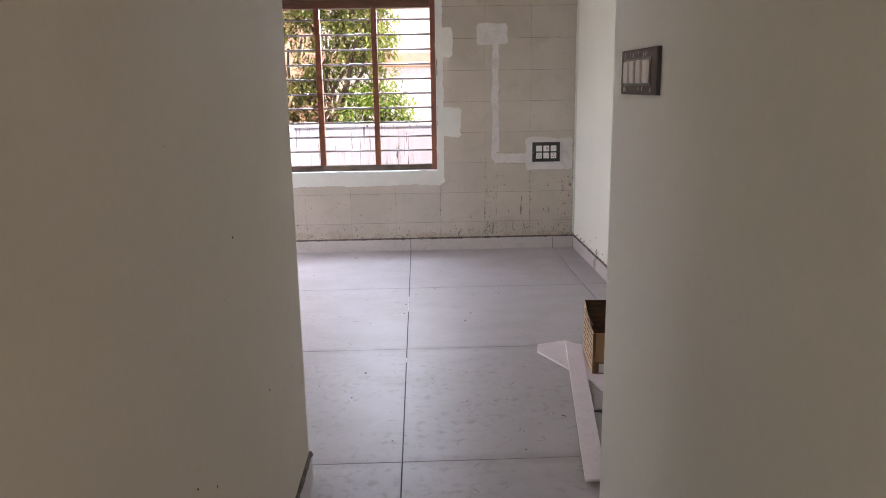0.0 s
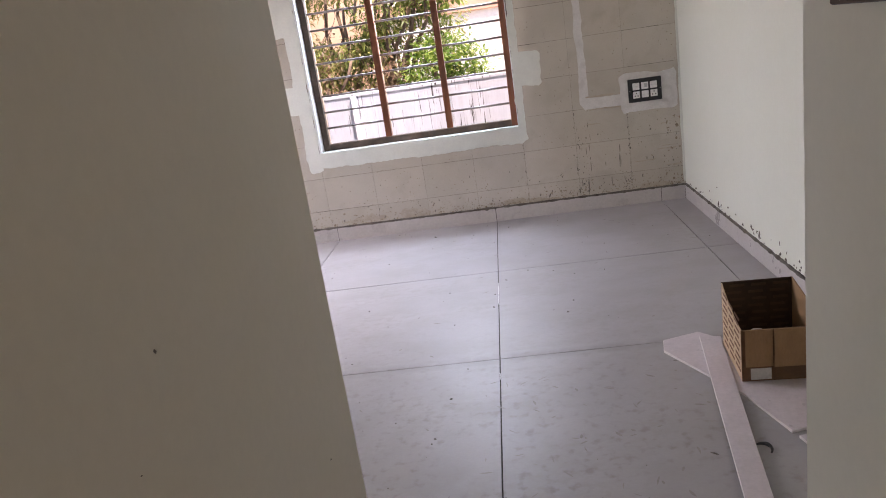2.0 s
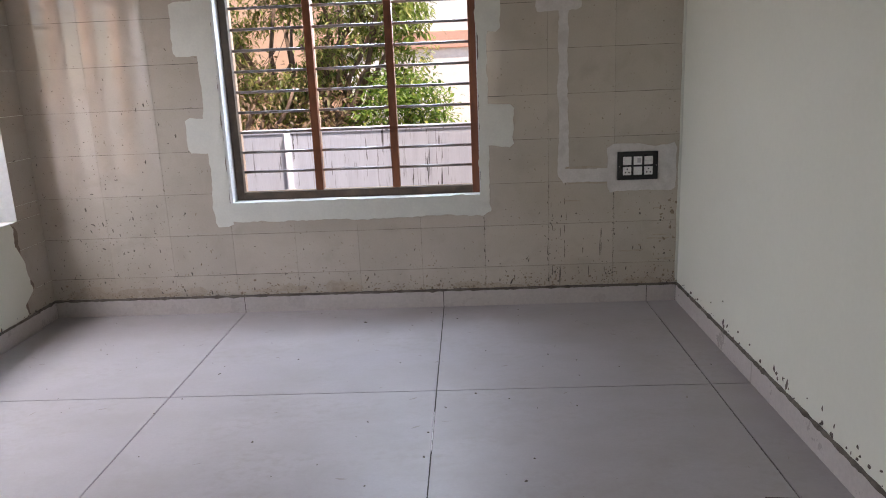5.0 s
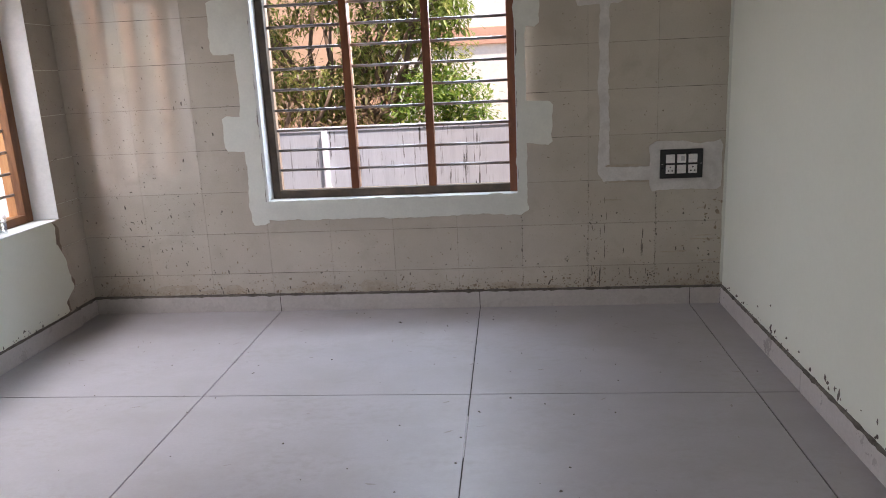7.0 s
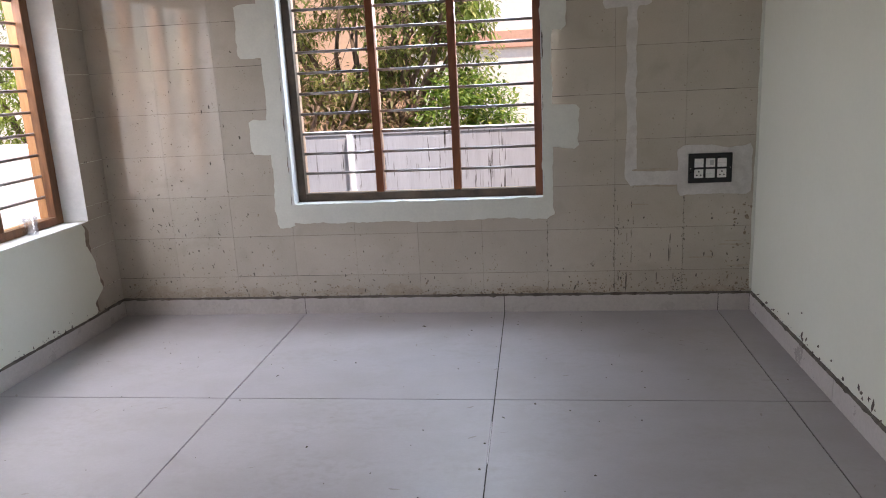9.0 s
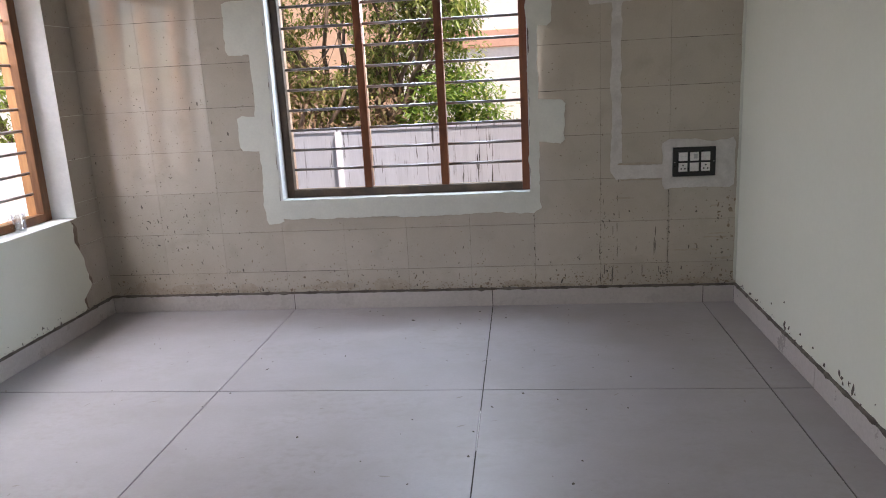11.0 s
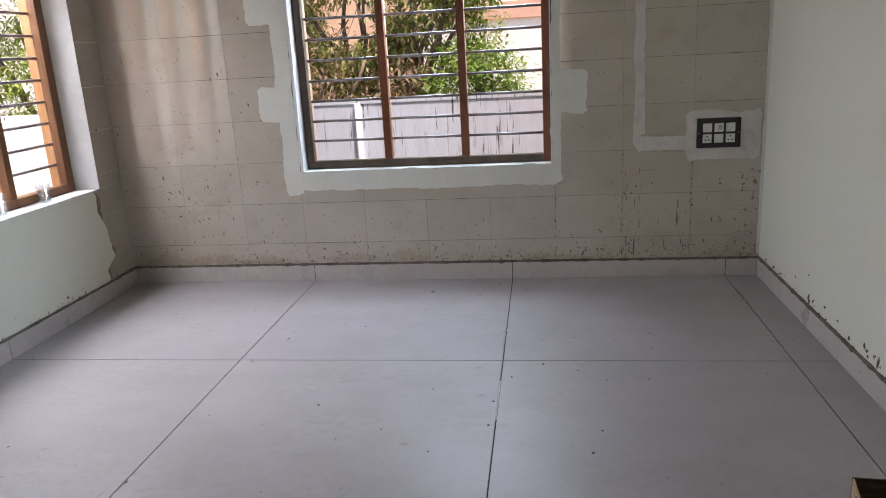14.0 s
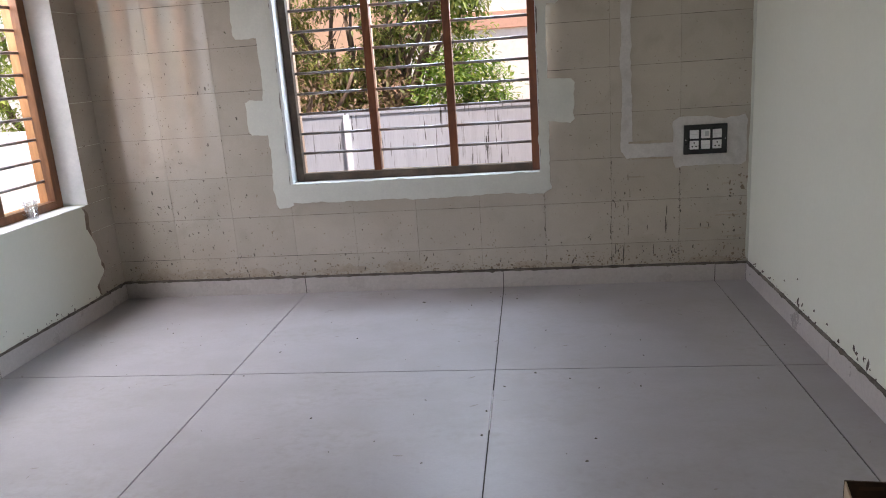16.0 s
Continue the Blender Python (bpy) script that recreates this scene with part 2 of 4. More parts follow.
def leaf_material(name, dark, lit, dry):
    m, n, l, p = nodes_of(name)
    geo, r = n.new("ShaderNodeNewGeometry"), n.new("ShaderNodeValToRGB")
    els = r.color_ramp.elements
    els[0].color, els[1].color = (*dark, 1), (*dry, 1)
    els[1].position = 1.0
    e = els.new(0.75)
    e.color = (*lit, 1)
    l.new(geo.outputs["Random Per Island"], r.inputs[0])
    l.new(r.outputs[0], p.inputs["Base Color"])
    p.inputs["Roughness"].default_value = 0.42
    tr, mix = n.new("ShaderNodeBsdfTranslucent"), n.new("ShaderNodeMixShader")
    l.new(r.outputs[0], tr.inputs["Color"])
    mix.inputs[0].default_value = 0.45
    out = n["Material Output"]
    l.new(p.outputs[0], mix.inputs[1]), l.new(tr.outputs[0], mix.inputs[2]), l.new(mix.outputs[0], out.inputs[0])
    return m


LEAF = leaf_material("leaf", (0.085, 0.115, 0.03), (0.30, 0.34, 0.09), (0.50, 0.43, 0.19))
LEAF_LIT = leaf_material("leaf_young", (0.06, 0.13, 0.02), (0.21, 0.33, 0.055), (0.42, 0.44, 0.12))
LEAF_MID = leaf_material("leaf_mid", (0.08, 0.135, 0.028), (0.29, 0.385, 0.085), (0.48, 0.46, 0.17))
LEAF_PALE = leaf_material("leaf_pale", (0.14, 0.21, 0.03), (0.36, 0.46, 0.09), (0.48, 0.50, 0.18))
TWIG = leaf_material("dry_leaf", (0.13, 0.09, 0.055), (0.26, 0.17, 0.10), (0.20, 0.22, 0.08))


def glass_material():
    m, n, l, p = nodes_of("clear_glass")
    gloss = n.new("ShaderNodeBsdfGlossy")
    gloss.inputs["Roughness"].default_value = 0.04
    n.remove(p)
    clear, mix = n.new("ShaderNodeBsdfTransparent"), n.new("ShaderNodeMixShader")
    clear.inputs[0].default_value = (0.93, 0.95, 0.96, 1)
    mix.inputs[0].default_value = 0.18
    l.new(clear.outputs[0], mix.inputs[1]), l.new(gloss.outputs[0], mix.inputs[2])
    l.new(mix.outputs[0], n["Material Output"].inputs[0])
    return m


GLASS = glass_material()

# ---- mesh helpers ----


def add_box(bm, x0, x1, y0, y1, z0, z1, bevel=0.0):
    r = bmesh.ops.create_cube(bm, size=1, matrix=Matrix.LocRotScale(((x0 + x1) / 2, (y0 + y1) / 2, (z0 + z1) / 2), None, (x1 - x0, y1 - y0, z1 - z0)))
    if bevel:
        edges = list({e for v in r["verts"] for e in v.link_edges})
        bmesh.ops.bevel(bm, geom=edges, offset=bevel, segments=2, profile=0.5, affect="EDGES")


def boxes(*rows, bevel=0.0):
    bm = bmesh.new()
    for r in rows:
        add_box(bm, *r, bevel=bevel)
    return bm


def lathe(profile, steps=24, smooth=True):
    bm = bmesh.new()
    rings = [[bm.verts.new((r * math.cos(2 * math.pi * k / steps), r * math.sin(2 * math.pi * k / steps), z)) for k in range(steps)] for r, z in profile]
    for a, b in zip(rings, rings[1:]):
        for k in range(steps):
            bm.faces.new((a[k], a[(k + 1) % steps], b[(k + 1) % steps], b[k])).smooth = smooth
    bm.faces.new(list(reversed(rings[0]))), bm.faces.new(rings[-1])
    bmesh.ops.recalc_face_normals(bm, faces=bm.faces[:])
    return bm


def to_mesh(name, bm, material):
    me = bpy.data.meshes.new(name)
    bm.normal_update()
    bm.to_mesh(me)
    bm.free()
    me.materials.append(material)
    return me


def part(name, bm, material, parent=None, label=""):
    ob = new(name, to_mesh(name, bm, material))
    ob.parent = parent
    return tagged(ob, label)


def thing(name, label, category, at=None, kind="", group=""):
    ob = tagged(new(name), label, category, group, kind)
    ob.matrix_world = at or Matrix()
    return ob


def wobble(seed, s, amp):
    """A smooth random offset along an edge."""
    return amp * (noise.noise((s * 9.0, seed * 7.3, 0.5)) + 0.6 * noise.noise((s * 31.0, seed * 3.1, 4.5)))


def ragged_sheet(u0, u1, v0, v1, thick, seed, amp=0.012, corner=0.02, place=None, ragged=(1, 1, 1, 1)):
    """A thin sheet with ragged outline in u and v; place maps (u, v, depth) to the world. ragged: bottom, right, top, left."""
    pts, step = [], 0.012
    corner = min(corner, (u1 - u0) * 0.4, (v1 - v0) * 0.4)

    def run(a, b, c, d, side):
        k = max(2, int(math.hypot(b[0] - a[0], b[1] - a[1]) / step))
        nx, ny = c, d
        for i in range(k):
            f = i / k
            u, v = a[0] + (b[0] - a[0]) * f, a[1] + (b[1] - a[1]) * f
            o = wobble(seed + side, u + v, amp) * ragged[side]
            pts.append((u + nx * o, v + ny * o))

    run((u0 + corner, v0), (u1 - corner, v0), 0, -1, 0)
    run((u1, v0 + corner), (u1, v1 - corner), 1, 0, 1)
    run((u1 - corner, v1), (u0 + corner, v1), 0, 1, 2)
    run((u0, v1 - corner), (u0, v0 + corner), -1, 0, 3)
    bm = bmesh.new()
    front = [bm.verts.new(place(u, v, thick)) for u, v in pts]
    back = [bm.verts.new(place(u, v, 0)) for u, v in pts]
    bm.faces.new(front)
    for k in range(len(pts)):
        j = (k + 1) % len(pts)
        bm.faces.new((front[k], back[k], back[j], front[j]))
    bmesh.ops.recalc_face_normals(bm, faces=bm.faces[:])
    return bm


# ---- plan ----
NORTH, EAST, WEST, TOP = 6.0, 1.38, -2.37, 2.9
HALL_W, HALL_E, HALL_W_END, HALL_E_END, HALL_BACK = -0.32, 0.585, 2.30, 1.85, -2.2
WIN_X0, WIN_X1, SILL, HEAD = -1.224, 0.240, 0.668, 2.03
WIN_Y0, WIN_Y1, SILL_W = 4.27, 5.725, 0.648
TILE_W, TILE_H, TILE_X, TILE_Z = 0.3725, 0.2465, 0.256, 0.483
T = 0.25
SPLAY, RECESS = 0.042, 0.085


def structure(name, bm, material, label, category):
    return tagged(part(name, bm, material), label, category, kind="structure")


floor = structure("floor", boxes((WEST - T, EAST + T, HALL_BACK - T, NORTH + T, -0.30, -0.005)), GROUT, "pale grey large-format tiled floor with dark joints", "floor")
G = 0.004
wall_north = structure("wall_north", boxes(
    (WEST - T, WIN_X0, NORTH + G, NORTH + T, 0, TOP), (WIN_X1, EAST + T, NORTH + G, NORTH + T, 0, TOP),
    (WIN_X0, WIN_X1, NORTH + G, NORTH + T, 0, SILL), (WIN_X0, WIN_X1, NORTH + G, NORTH + T, HEAD, TOP)),
    WALL_GROUT, "wall of old beige glazed tiles with white putty repairs", "wall")
wall_west = structure("wall_west", boxes(
    (WEST - T, WEST, WIN_Y1 + SPLAY, NORTH + G, 0, TOP), (WEST - T, WEST, HALL_BACK - 0.15, WIN_Y0, 0, TOP),
    (WEST - T, WEST, WIN_Y0, WIN_Y1 + SPLAY, 0, SILL_W), (WEST - T, WEST, WIN_Y0, WIN_Y1 + SPLAY, HEAD, TOP)),
    PAINT, "pale green painted wall with bare old tiles by the corner", "wall")
wall_east = structure("wall_east", boxes((EAST, EAST + T, HALL_BACK - 0.15, NORTH + G, 0, TOP)), PAINT, "smooth pale green painted wall with cement specks above the skirting", "wall")
wall_south_1 = structure("wall_south_1", boxes((WEST, HALL_W - 0.15, HALL_W_END - 0.15, HALL_W_END, 0, TOP)), PAINT, "painted wall beside the doorway", "wall")
wall_south_2 = structure("wall_south_2", boxes((HALL_E + 0.15, EAST, HALL_E_END - 0.15, HALL_E_END, 0, TOP)), PAINT, "painted wall beside the doorway", "wall")
wall_hall_west = structure("wall_hall_west", boxes((HALL_W - 0.15, HALL_W, HALL_BACK, HALL_W_END, 0, TOP), bevel=0.004), PAINT_HALL_WARM_LIT, "grey-white painted passage wall with small scuffs", "wall")
wall_hall_east = structure("wall_hall_east", boxes((HALL_E, HALL_E + 0.15, HALL_BACK, HALL_E_END, 0, TOP), bevel=0.012), PAINT_HALL_EAST, "grey-white painted passage wall with a switch plate", "wall")
# Unseen end wall, added to close the passage; its opening holds the fill lamp.
wall_hall_back = structure("wall_hall_back", boxes((WEST, HALL_W + 0.05, HALL_BACK - 0.15, HALL_BACK, 0, TOP), (HALL_E - 0.05, EAST, HALL_BACK - 0.15, HALL_BACK, 0, TOP), (HALL_W + 0.05, HALL_E - 0.05, HALL_BACK - 0.15, HALL_BACK, 2.08, TOP)), PAINT_HALL_WARM_LIT, "unseen painted wall with an opening, added to close the passage", "wall")
ceiling = structure("ceiling", boxes((WEST - T, EAST + T, HALL_BACK - 1.2, NORTH + T, TOP, TOP + 0.15)), CEILING, "white painted concrete ceiling", "ceiling")

# ---- windows ----


def window(name, width, height, at, label, wood=WOOD, worn=WEATHERED, near=0.062, far=0.042, stop=WOOD_LIT):
    """A three-light wooden window with steel bars. Local x along the wall, y outwards, z up from the sill.
    Each member has a varnished room side and a stop behind it, paler to paint light on its side."""
    w = thing(name, label, "window", at, kind="structure")
    d0, d1, d2, M, B = 0.0, 0.048, 0.10, 0.044, 0.045
    part("jamb", boxes((0, near, d0, d1, 0, height), bevel=0.003), worn, w)
    part("jamb", boxes((width - far, width, d0, d1, 0, height), bevel=0.003), wood, w)
    part("head_rail", boxes((near, width - far, d0, d2, height - 0.062, height), bevel=0.003), WOOD_H, w)
    part("bottom_rail", boxes((near, width - far, d0, d1, 0, B), bevel=0.003), worn, w)
    part("stop", boxes((0, near - 0.004, d1, d2, 0, height), bevel=0.002), stop, w, "wooden stop coloured as if lit")
    part("stop", boxes((width - far + 0.004, width, d1, d2, 0, height), bevel=0.002), stop, w, "wooden stop coloured as if lit")
    part("stop", boxes((near, width - far, d1, d2, 0, B - 0.006), bevel=0.002), stop, w, "wooden stop coloured as if lit")
    light = (width - near - far) / 3
    for k in (1, 2):
        c = near + light * k + (0.004 if k == 2 else 0)
        part("mullion", boxes((c - M / 2, c + M / 2, d0 + 0.003, d1, B, height - 0.062), bevel=0.003), wood, w)
        part("stop", boxes((c - M / 2 + 0.003, c + M / 2 - 0.003, d1, d2 - 0.003, B, height - 0.062), bevel=0.002), stop, w, "wooden stop coloured as if lit")
    bar_len = light - M * 0.5 + 0.02
    bm = bmesh.new()
    bmesh.ops.create_cone(bm, cap_ends=True, segments=12, radius1=0.0082, radius2=0.0082, depth=bar_len, matrix=pose(0, 0, 0, 0, 90, 0))
    for f in bm.faces:
        f.smooth = len(f.verts) == 4
    me = to_mesh("grille_bar", bm, STEEL)
    count = int((height - 0.12) / 0.1165)
    for k in range(3):
        for i in range(count):
            b = new("grille_bar", me)
            b.parent = w
            b.location = (near + light * (k + 0.5) + (-0.004, 0.002, 0.008)[k], 0.05, 0.16 + i * 0.1165)
    return w


window_1 = window("window_1", 1.444, HEAD - SILL - 0.006, pose(-1.208, NORTH + RECESS, SILL + 0.003),
                  "brown varnished three-light wooden window with steel bars", near=0.046)
window_2 = window("window_2", WIN_Y1 - WIN_Y0 - 0.008, HEAD - SILL_W - 0.006, pose(WEST - 0.115, WIN_Y0 + 0.004, SILL_W + 0.003, 0, 0, 90),
                  "orange-brown wooden window with steel bars over a white sill", WOOD_2, WOOD_2, 0.062, 0.062, WOOD_LIT_2)


def reveal(name, parent, rows):
    part(name, boxes(*rows), REVEAL, parent, "white plastered reveal")


R = 0.004
for row in ((WIN_X0, -1.2082, NORTH, NORTH + 0.22, SILL, HEAD), (WIN_X1 - R, WIN_X1, NORTH, NORTH + RECESS - 0.001, SILL, HEAD), (-1.2082, WIN_X1 - R, NORTH, NORTH + RECESS - 0.001, SILL - R, SILL + 0.002)):
    reveal("reveal", wall_north, [row])
bm = bmesh.new()
plan = [(WEST - T, WIN_Y1), (WEST - 0.114, WIN_Y1 - 0.003), (WEST + 0.004, WIN_Y1 + SPLAY - 0.004), (WEST + 0.004, WIN_Y1 + SPLAY), (WEST - T, WIN_Y1 + SPLAY)]
low, high = [[bm.verts.new((x, y, z)) for x, y in plan] for z in (SILL_W + 0.003, HEAD)]
bm.faces.new(low), bm.faces.new(high)
for k in range(5):
    bm.faces.new((low[k], low[(k + 1) % 5], high[(k + 1) % 5], high[k]))
bmesh.ops.recalc_face_normals(bm, faces=bm.faces[:])
part("reveal", bm, REVEAL, wall_west, "white plastered splayed reveal")
for row in ((WEST - 0.114, WEST + 0.002, WIN_Y0, WIN_Y0 + R, SILL_W + 0.003, HEAD), (WEST - 0.114, WEST + 0.013, WIN_Y0, WIN_Y1 - 0.004, SILL_W - 0.001, SILL_W + 0.0028)):
    reveal("reveal", wall_west, [row])

# ---- putty repairs, plaster and cement on the walls ----


def on_north(u, v, d):
    return (u, NORTH - d, v)


def on_west(u, v, d):
    return (WEST + d, u, v)


repairs = (
    (WIN_X0 - 0.10, WIN_X0, 0.53, HEAD + 0.08, 0.0020), (WIN_X1, WIN_X1 + 0.052, 0.56, HEAD + 0.08, 0.0022),
    (WIN_X0 - 0.085, WIN_X1 + 0.04, 0.555, SILL, 0.0026), (WIN_X0 - 0.08, WIN_X1 + 0.05, HEAD, HEAD + 0.1, 0.0026),
    (-1.432, -1.25, 0.965, 1.168, 0.0030), (-1.455, -1.25, 1.502, 1.80, 0.0030), (0.25, 0.435, 0.942, 1.180, 0.0032), (0.25, 0.372, 1.575, 1.80, 0.0032),
    (0.688, 0.742, 0.735, 1.72, 0.0018), (0.56, 0.81, 1.665, 1.83, 0.0024), (0.70, 0.985, 0.722, 0.800, 0.0028), (0.965, 1.352, 0.662, 0.925, 0.0034),
    (1.364, 1.3795, 0.12, TOP, 0.0016))
for k, (u0, u1, v0, v1, th) in enumerate(repairs):
    part("putty_patch", ragged_sheet(u0, u1, v0, v1, th, 10 + k * 5, 0.011, 0.014, on_north, (1, 1, 1, 1) if u1 - u0 > 0.02 else (0, 0.05, 0, 0.3)), PUTTY_GREY if 8 <= k <= 11 else PUTTY, wall_north, "grey filler" if 8 <= k <= 11 else "white putty repair")
part("plaster_sheet", ragged_sheet(WIN_Y0 - 1.9, 5.70, 0.10, SILL_W - 0.001, 0.014, 91, 0.020, 0.02, on_west, (0.2, 1, 0, 0)), PAINT, wall_west)
part("plaster_sheet", ragged_sheet(5.60, 5.77, 0.165, 0.50, 0.0132, 93, 0.030, 0.09, on_west, (0.6, 1, 1, 0)), PAINT, wall_west)
for u0, u1, v0, v1, seed in ((5.66, 5.735, 0.10, 0.21, 94), (5.67, 5.735, 0.45, 0.64, 95), (5.70, 5.80, 0.23, 0.31, 96)):
    part("bare_render", ragged_sheet(u0, u1, v0, v1, 0.009, seed, 0.018, 0.02, on_west), RENDER, wall_west, "bare brown cement render")


def flecks(name, count, pick, place, seed, lo, hi, material, parent, label, stretch=(0.5, 0.7, 1.0, 1.6, 3.0), lean=0.25):
    """Many small lumps and drips of dried cement on a wall."""
    rnd, bm = random.Random(seed), bmesh.new()
    for _ in range(count):
        u, v = pick(rnd)
        a = rnd.uniform(lo, hi) * rnd.uniform(0.5, 1)
        b = a * rnd.choice(stretch)
        turn = rnd.gauss(0, lean) + (0.9 if rnd.random() < 0.2 and lean > 0.1 else 0)
        n = 7
        ring = []
        for k in range(n):
            q = 2 * math.pi * k / n
            r = rnd.uniform(0.6, 1.15)
            x, y = a * r * math.cos(q) * 0.5, b * r * math.sin(q) * 0.5
            ring.append(bm.verts.new(place(u + x * math.cos(turn) - y * math.sin(turn), v + x * math.sin(turn) + y * math.cos(turn), 0)))
        top = bm.verts.new(place(u, v, min(0.006, a * 0.4)))
        for k in range(n):
            bm.faces.new((ring[k], ring[(k + 1) % n], top))
    return tagged(part(name, bm, material, parent, label), kind="stuff")


def low_north(rnd):
    v = 0.11 + rnd.expovariate(1) * 0.09
    u = rnd.uniform(WEST + 0.02, EAST - 0.02)
    while v > 0.6 and u > -1.3:
        v = 0.11 + rnd.expovariate(1) * 0.09
    return u, min(v, 1.3)


def west_half(rnd):
    return rnd.gauss(-1.95, 0.25), rnd.uniform(0.2, 1.6) if rnd.random() < 0.5 else rnd.gauss(0.5, 0.15)


def by_conduit(rnd):
    return rnd.choice((rnd.gauss(0.66, 0.04), rnd.uniform(0.3, 1.3))), rnd.uniform(0.13, 0.55)


def east_corner(rnd):
    return EAST - 0.02 - abs(rnd.gauss(0, 0.05)), rnd.uniform(0.15, 0.66)


flecks("cement_fleck", 230, low_north, on_north, 1, 0.004, 0.012, CEMENT, wall_north, "dark dried cement flecks")
flecks("cement_fleck", 190, lambda r: (max(WEST + 0.03, min(-1.5, west_half(r)[0])), west_half(r)[1]), on_north, 2, 0.004, 0.012, CEMENT, wall_north, "dark dried cement flecks")
flecks("cement_fleck", 60, by_conduit, on_north, 3, 0.005, 0.012, CEMENT, wall_north, "dark dried cement flecks")
flecks("cement_fleck", 26, east_corner, on_north, 4, 0.005, 0.014, CEMENT, wall_north, "dark dried cement flecks")


flecks("mud_splash", 430, low_north, on_north, 31, 0.003, 0.010, MUD, wall_north, "brown mud splashes")
flecks("mud_splash", 420, lambda r: (r.uniform(WEST + 0.02, -1.3), r.uniform(0.12, 1.75)), on_north, 32, 0.002, 0.007, CEMENT, wall_north, "small dark specks")
flecks("mud_splash", 24, lambda r: (EAST - 0.02 - abs(r.gauss(0, 0.07)), r.uniform(0.12, 0.66)), on_north, 33, 0.008, 0.026, MUD, wall_north, "brown mud smears")
flecks("mud_splash", 150, lambda r: (TILE_X + TILE_W * r.choice((0, 1, 2, 2)) + r.gauss(0, 0.003), r.uniform(0.12, 0.72)), on_north, 34, 0.003, 0.009, CEMENT, wall_north, "dark dirt in the joints")


flecks("dirt_drip", 30, lambda r: (r.choice((0.62, 0.645, 0.70, 0.72, 0.93, r.uniform(-0.2, 1.3))) + r.gauss(0, 0.004), r.choice((0.28, 0.40, 0.62, 0.2)) + r.gauss(0, 0.07)), on_north, 35, 0.004, 0.008, CEMENT, wall_north, "dark dirt drips", (5, 9, 14, 20), 0.02)
flecks("mud_splash", 520, lambda r: (r.uniform(WEST + 0.03, EAST - 0.03), 0.108 + r.expovariate(1) * 0.022), on_north, 36, 0.006, 0.022, MUD, wall_north, "brown mud along the skirting", (0.25, 0.4, 0.7, 1.0))
SMEAR = stained("brown_smear", (0.38, 0.315, 0.24), (0.46, 0.395, 0.315), 0.5, 120, 30, 0.05)
rnd = random.Random(8)
for k in range(6):
    u, v, a, b = 1.33 - abs(rnd.gauss(0, 0.09)), rnd.uniform(0.2, 0.63), rnd.uniform(0.02, 0.07), rnd.uniform(0.004, 0.014)
    part("dirt_smear", ragged_sheet(u - a, u + a, v, v + b, 0.0007 + 0.00005 * k, 60 + k, 0.006, 0.01, on_north), SMEAR, wall_north, "brown dirt smear")
rnd = random.Random(12)
for k in range(26):
    u, a = rnd.uniform(WEST + 0.1, EAST - 0.15), rnd.uniform(0.03, 0.11)
    v = rnd.uniform(0.105, 0.125)
    part("dirt_smear", ragged_sheet(u - a, u + a, v, v + rnd.uniform(0.015, 0.06), 0.0007 + 0.00003 * k, 130 + k * 5, 0.014, 0.02, on_north), SMEAR, wall_north, "brown dirt smear")
for u, v, a in ((0.82, 0.803, 0.10), (0.86, 0.712, 0.12), (0.76, 0.612, 0.05), (-1.85, 0.16, 0.07)):
    part("dirt_smear", ragged_sheet(u - a, u + a, v, v + 0.008, 0.0031, int(u * 90), 0.004, 0.01, on_north), SMEAR, wall_north, "brown dirt smear")


def on_east(u, v, d):
    return (EAST - d, u, v)


def on_hall_west(u, v, d):
    return (HALL_W + d, u, v)


def on_west_sheet(u, v, d):
    return (WEST + 0.012 + d, u, v)


flecks("cement_fleck", 95, lambda r: (r.uniform(2.0, 5.98), 0.112 + r.expovariate(1) * 0.018), on_east, 5, 0.008, 0.026, CEMENT, wall_east, "dark dried cement flecks")
flecks("cement_fleck", 45, lambda r: (r.uniform(4.2, 5.78), 0.112 + r.expovariate(1) * 0.02), on_west_sheet, 6, 0.010, 0.026, CEMENT, wall_west, "dark dried cement flecks")
flecks("cement_fleck", 60, lambda r: (r.uniform(5.80, 5.99), r.uniform(0.12, 1.5)), on_west, 7, 0.006, 0.02, CEMENT, wall_west, "dark dried cement flecks")
flecks("scuff", 7, lambda r: (r.uniform(0.8, 2.25), r.uniform(0.2, 1.3)), on_hall_west, 8, 0.004, 0.010, CEMENT, wall_hall_west, "small dark scuffs")

# ---- skirting ----
SK, ST = 0.098, 0.010


def bead(name, a, b, parent, seed, rad=0.0095):
    """A rough bead of cement along the top of the skirting, from a to b."""
    bm = bmesh.new()
    a, b = Vector(a), Vector(b)
    way = (b - a).normalized()
    side = way.cross(Vector((0, 0, 1)))
    n, rings = max(4, int((b - a).length / 0.02)), []
    for i in range(n + 1):
        c = a + (b - a) * i / n
        r = rad * (1 + 0.55 * noise.noise((i * 0.37, seed, 0)) + 0.5 * max(0, noise.noise((i * 0.9, seed, 3))))
        rings.append([bm.verts.new(c + side * math.cos(q) * r * 0.9 + Vector((0, 0, 1)) * math.sin(q) * r) for q in (0, 1.05, 2.1, 3.14, 4.19, 5.24)])
    for p, q in zip(rings, rings[1:]):
        for k in range(6):
            bm.faces.new((p[k], p[(k + 1) % 6], q[(k + 1) % 6], q[k]))
    bm.faces.new(rings[0]), bm.faces.new(rings[-1])
    bmesh.ops.recalc_face_normals(bm, faces=bm.faces[:])
    part(name, bm, CEMENT, parent, "rough grey cement bead")


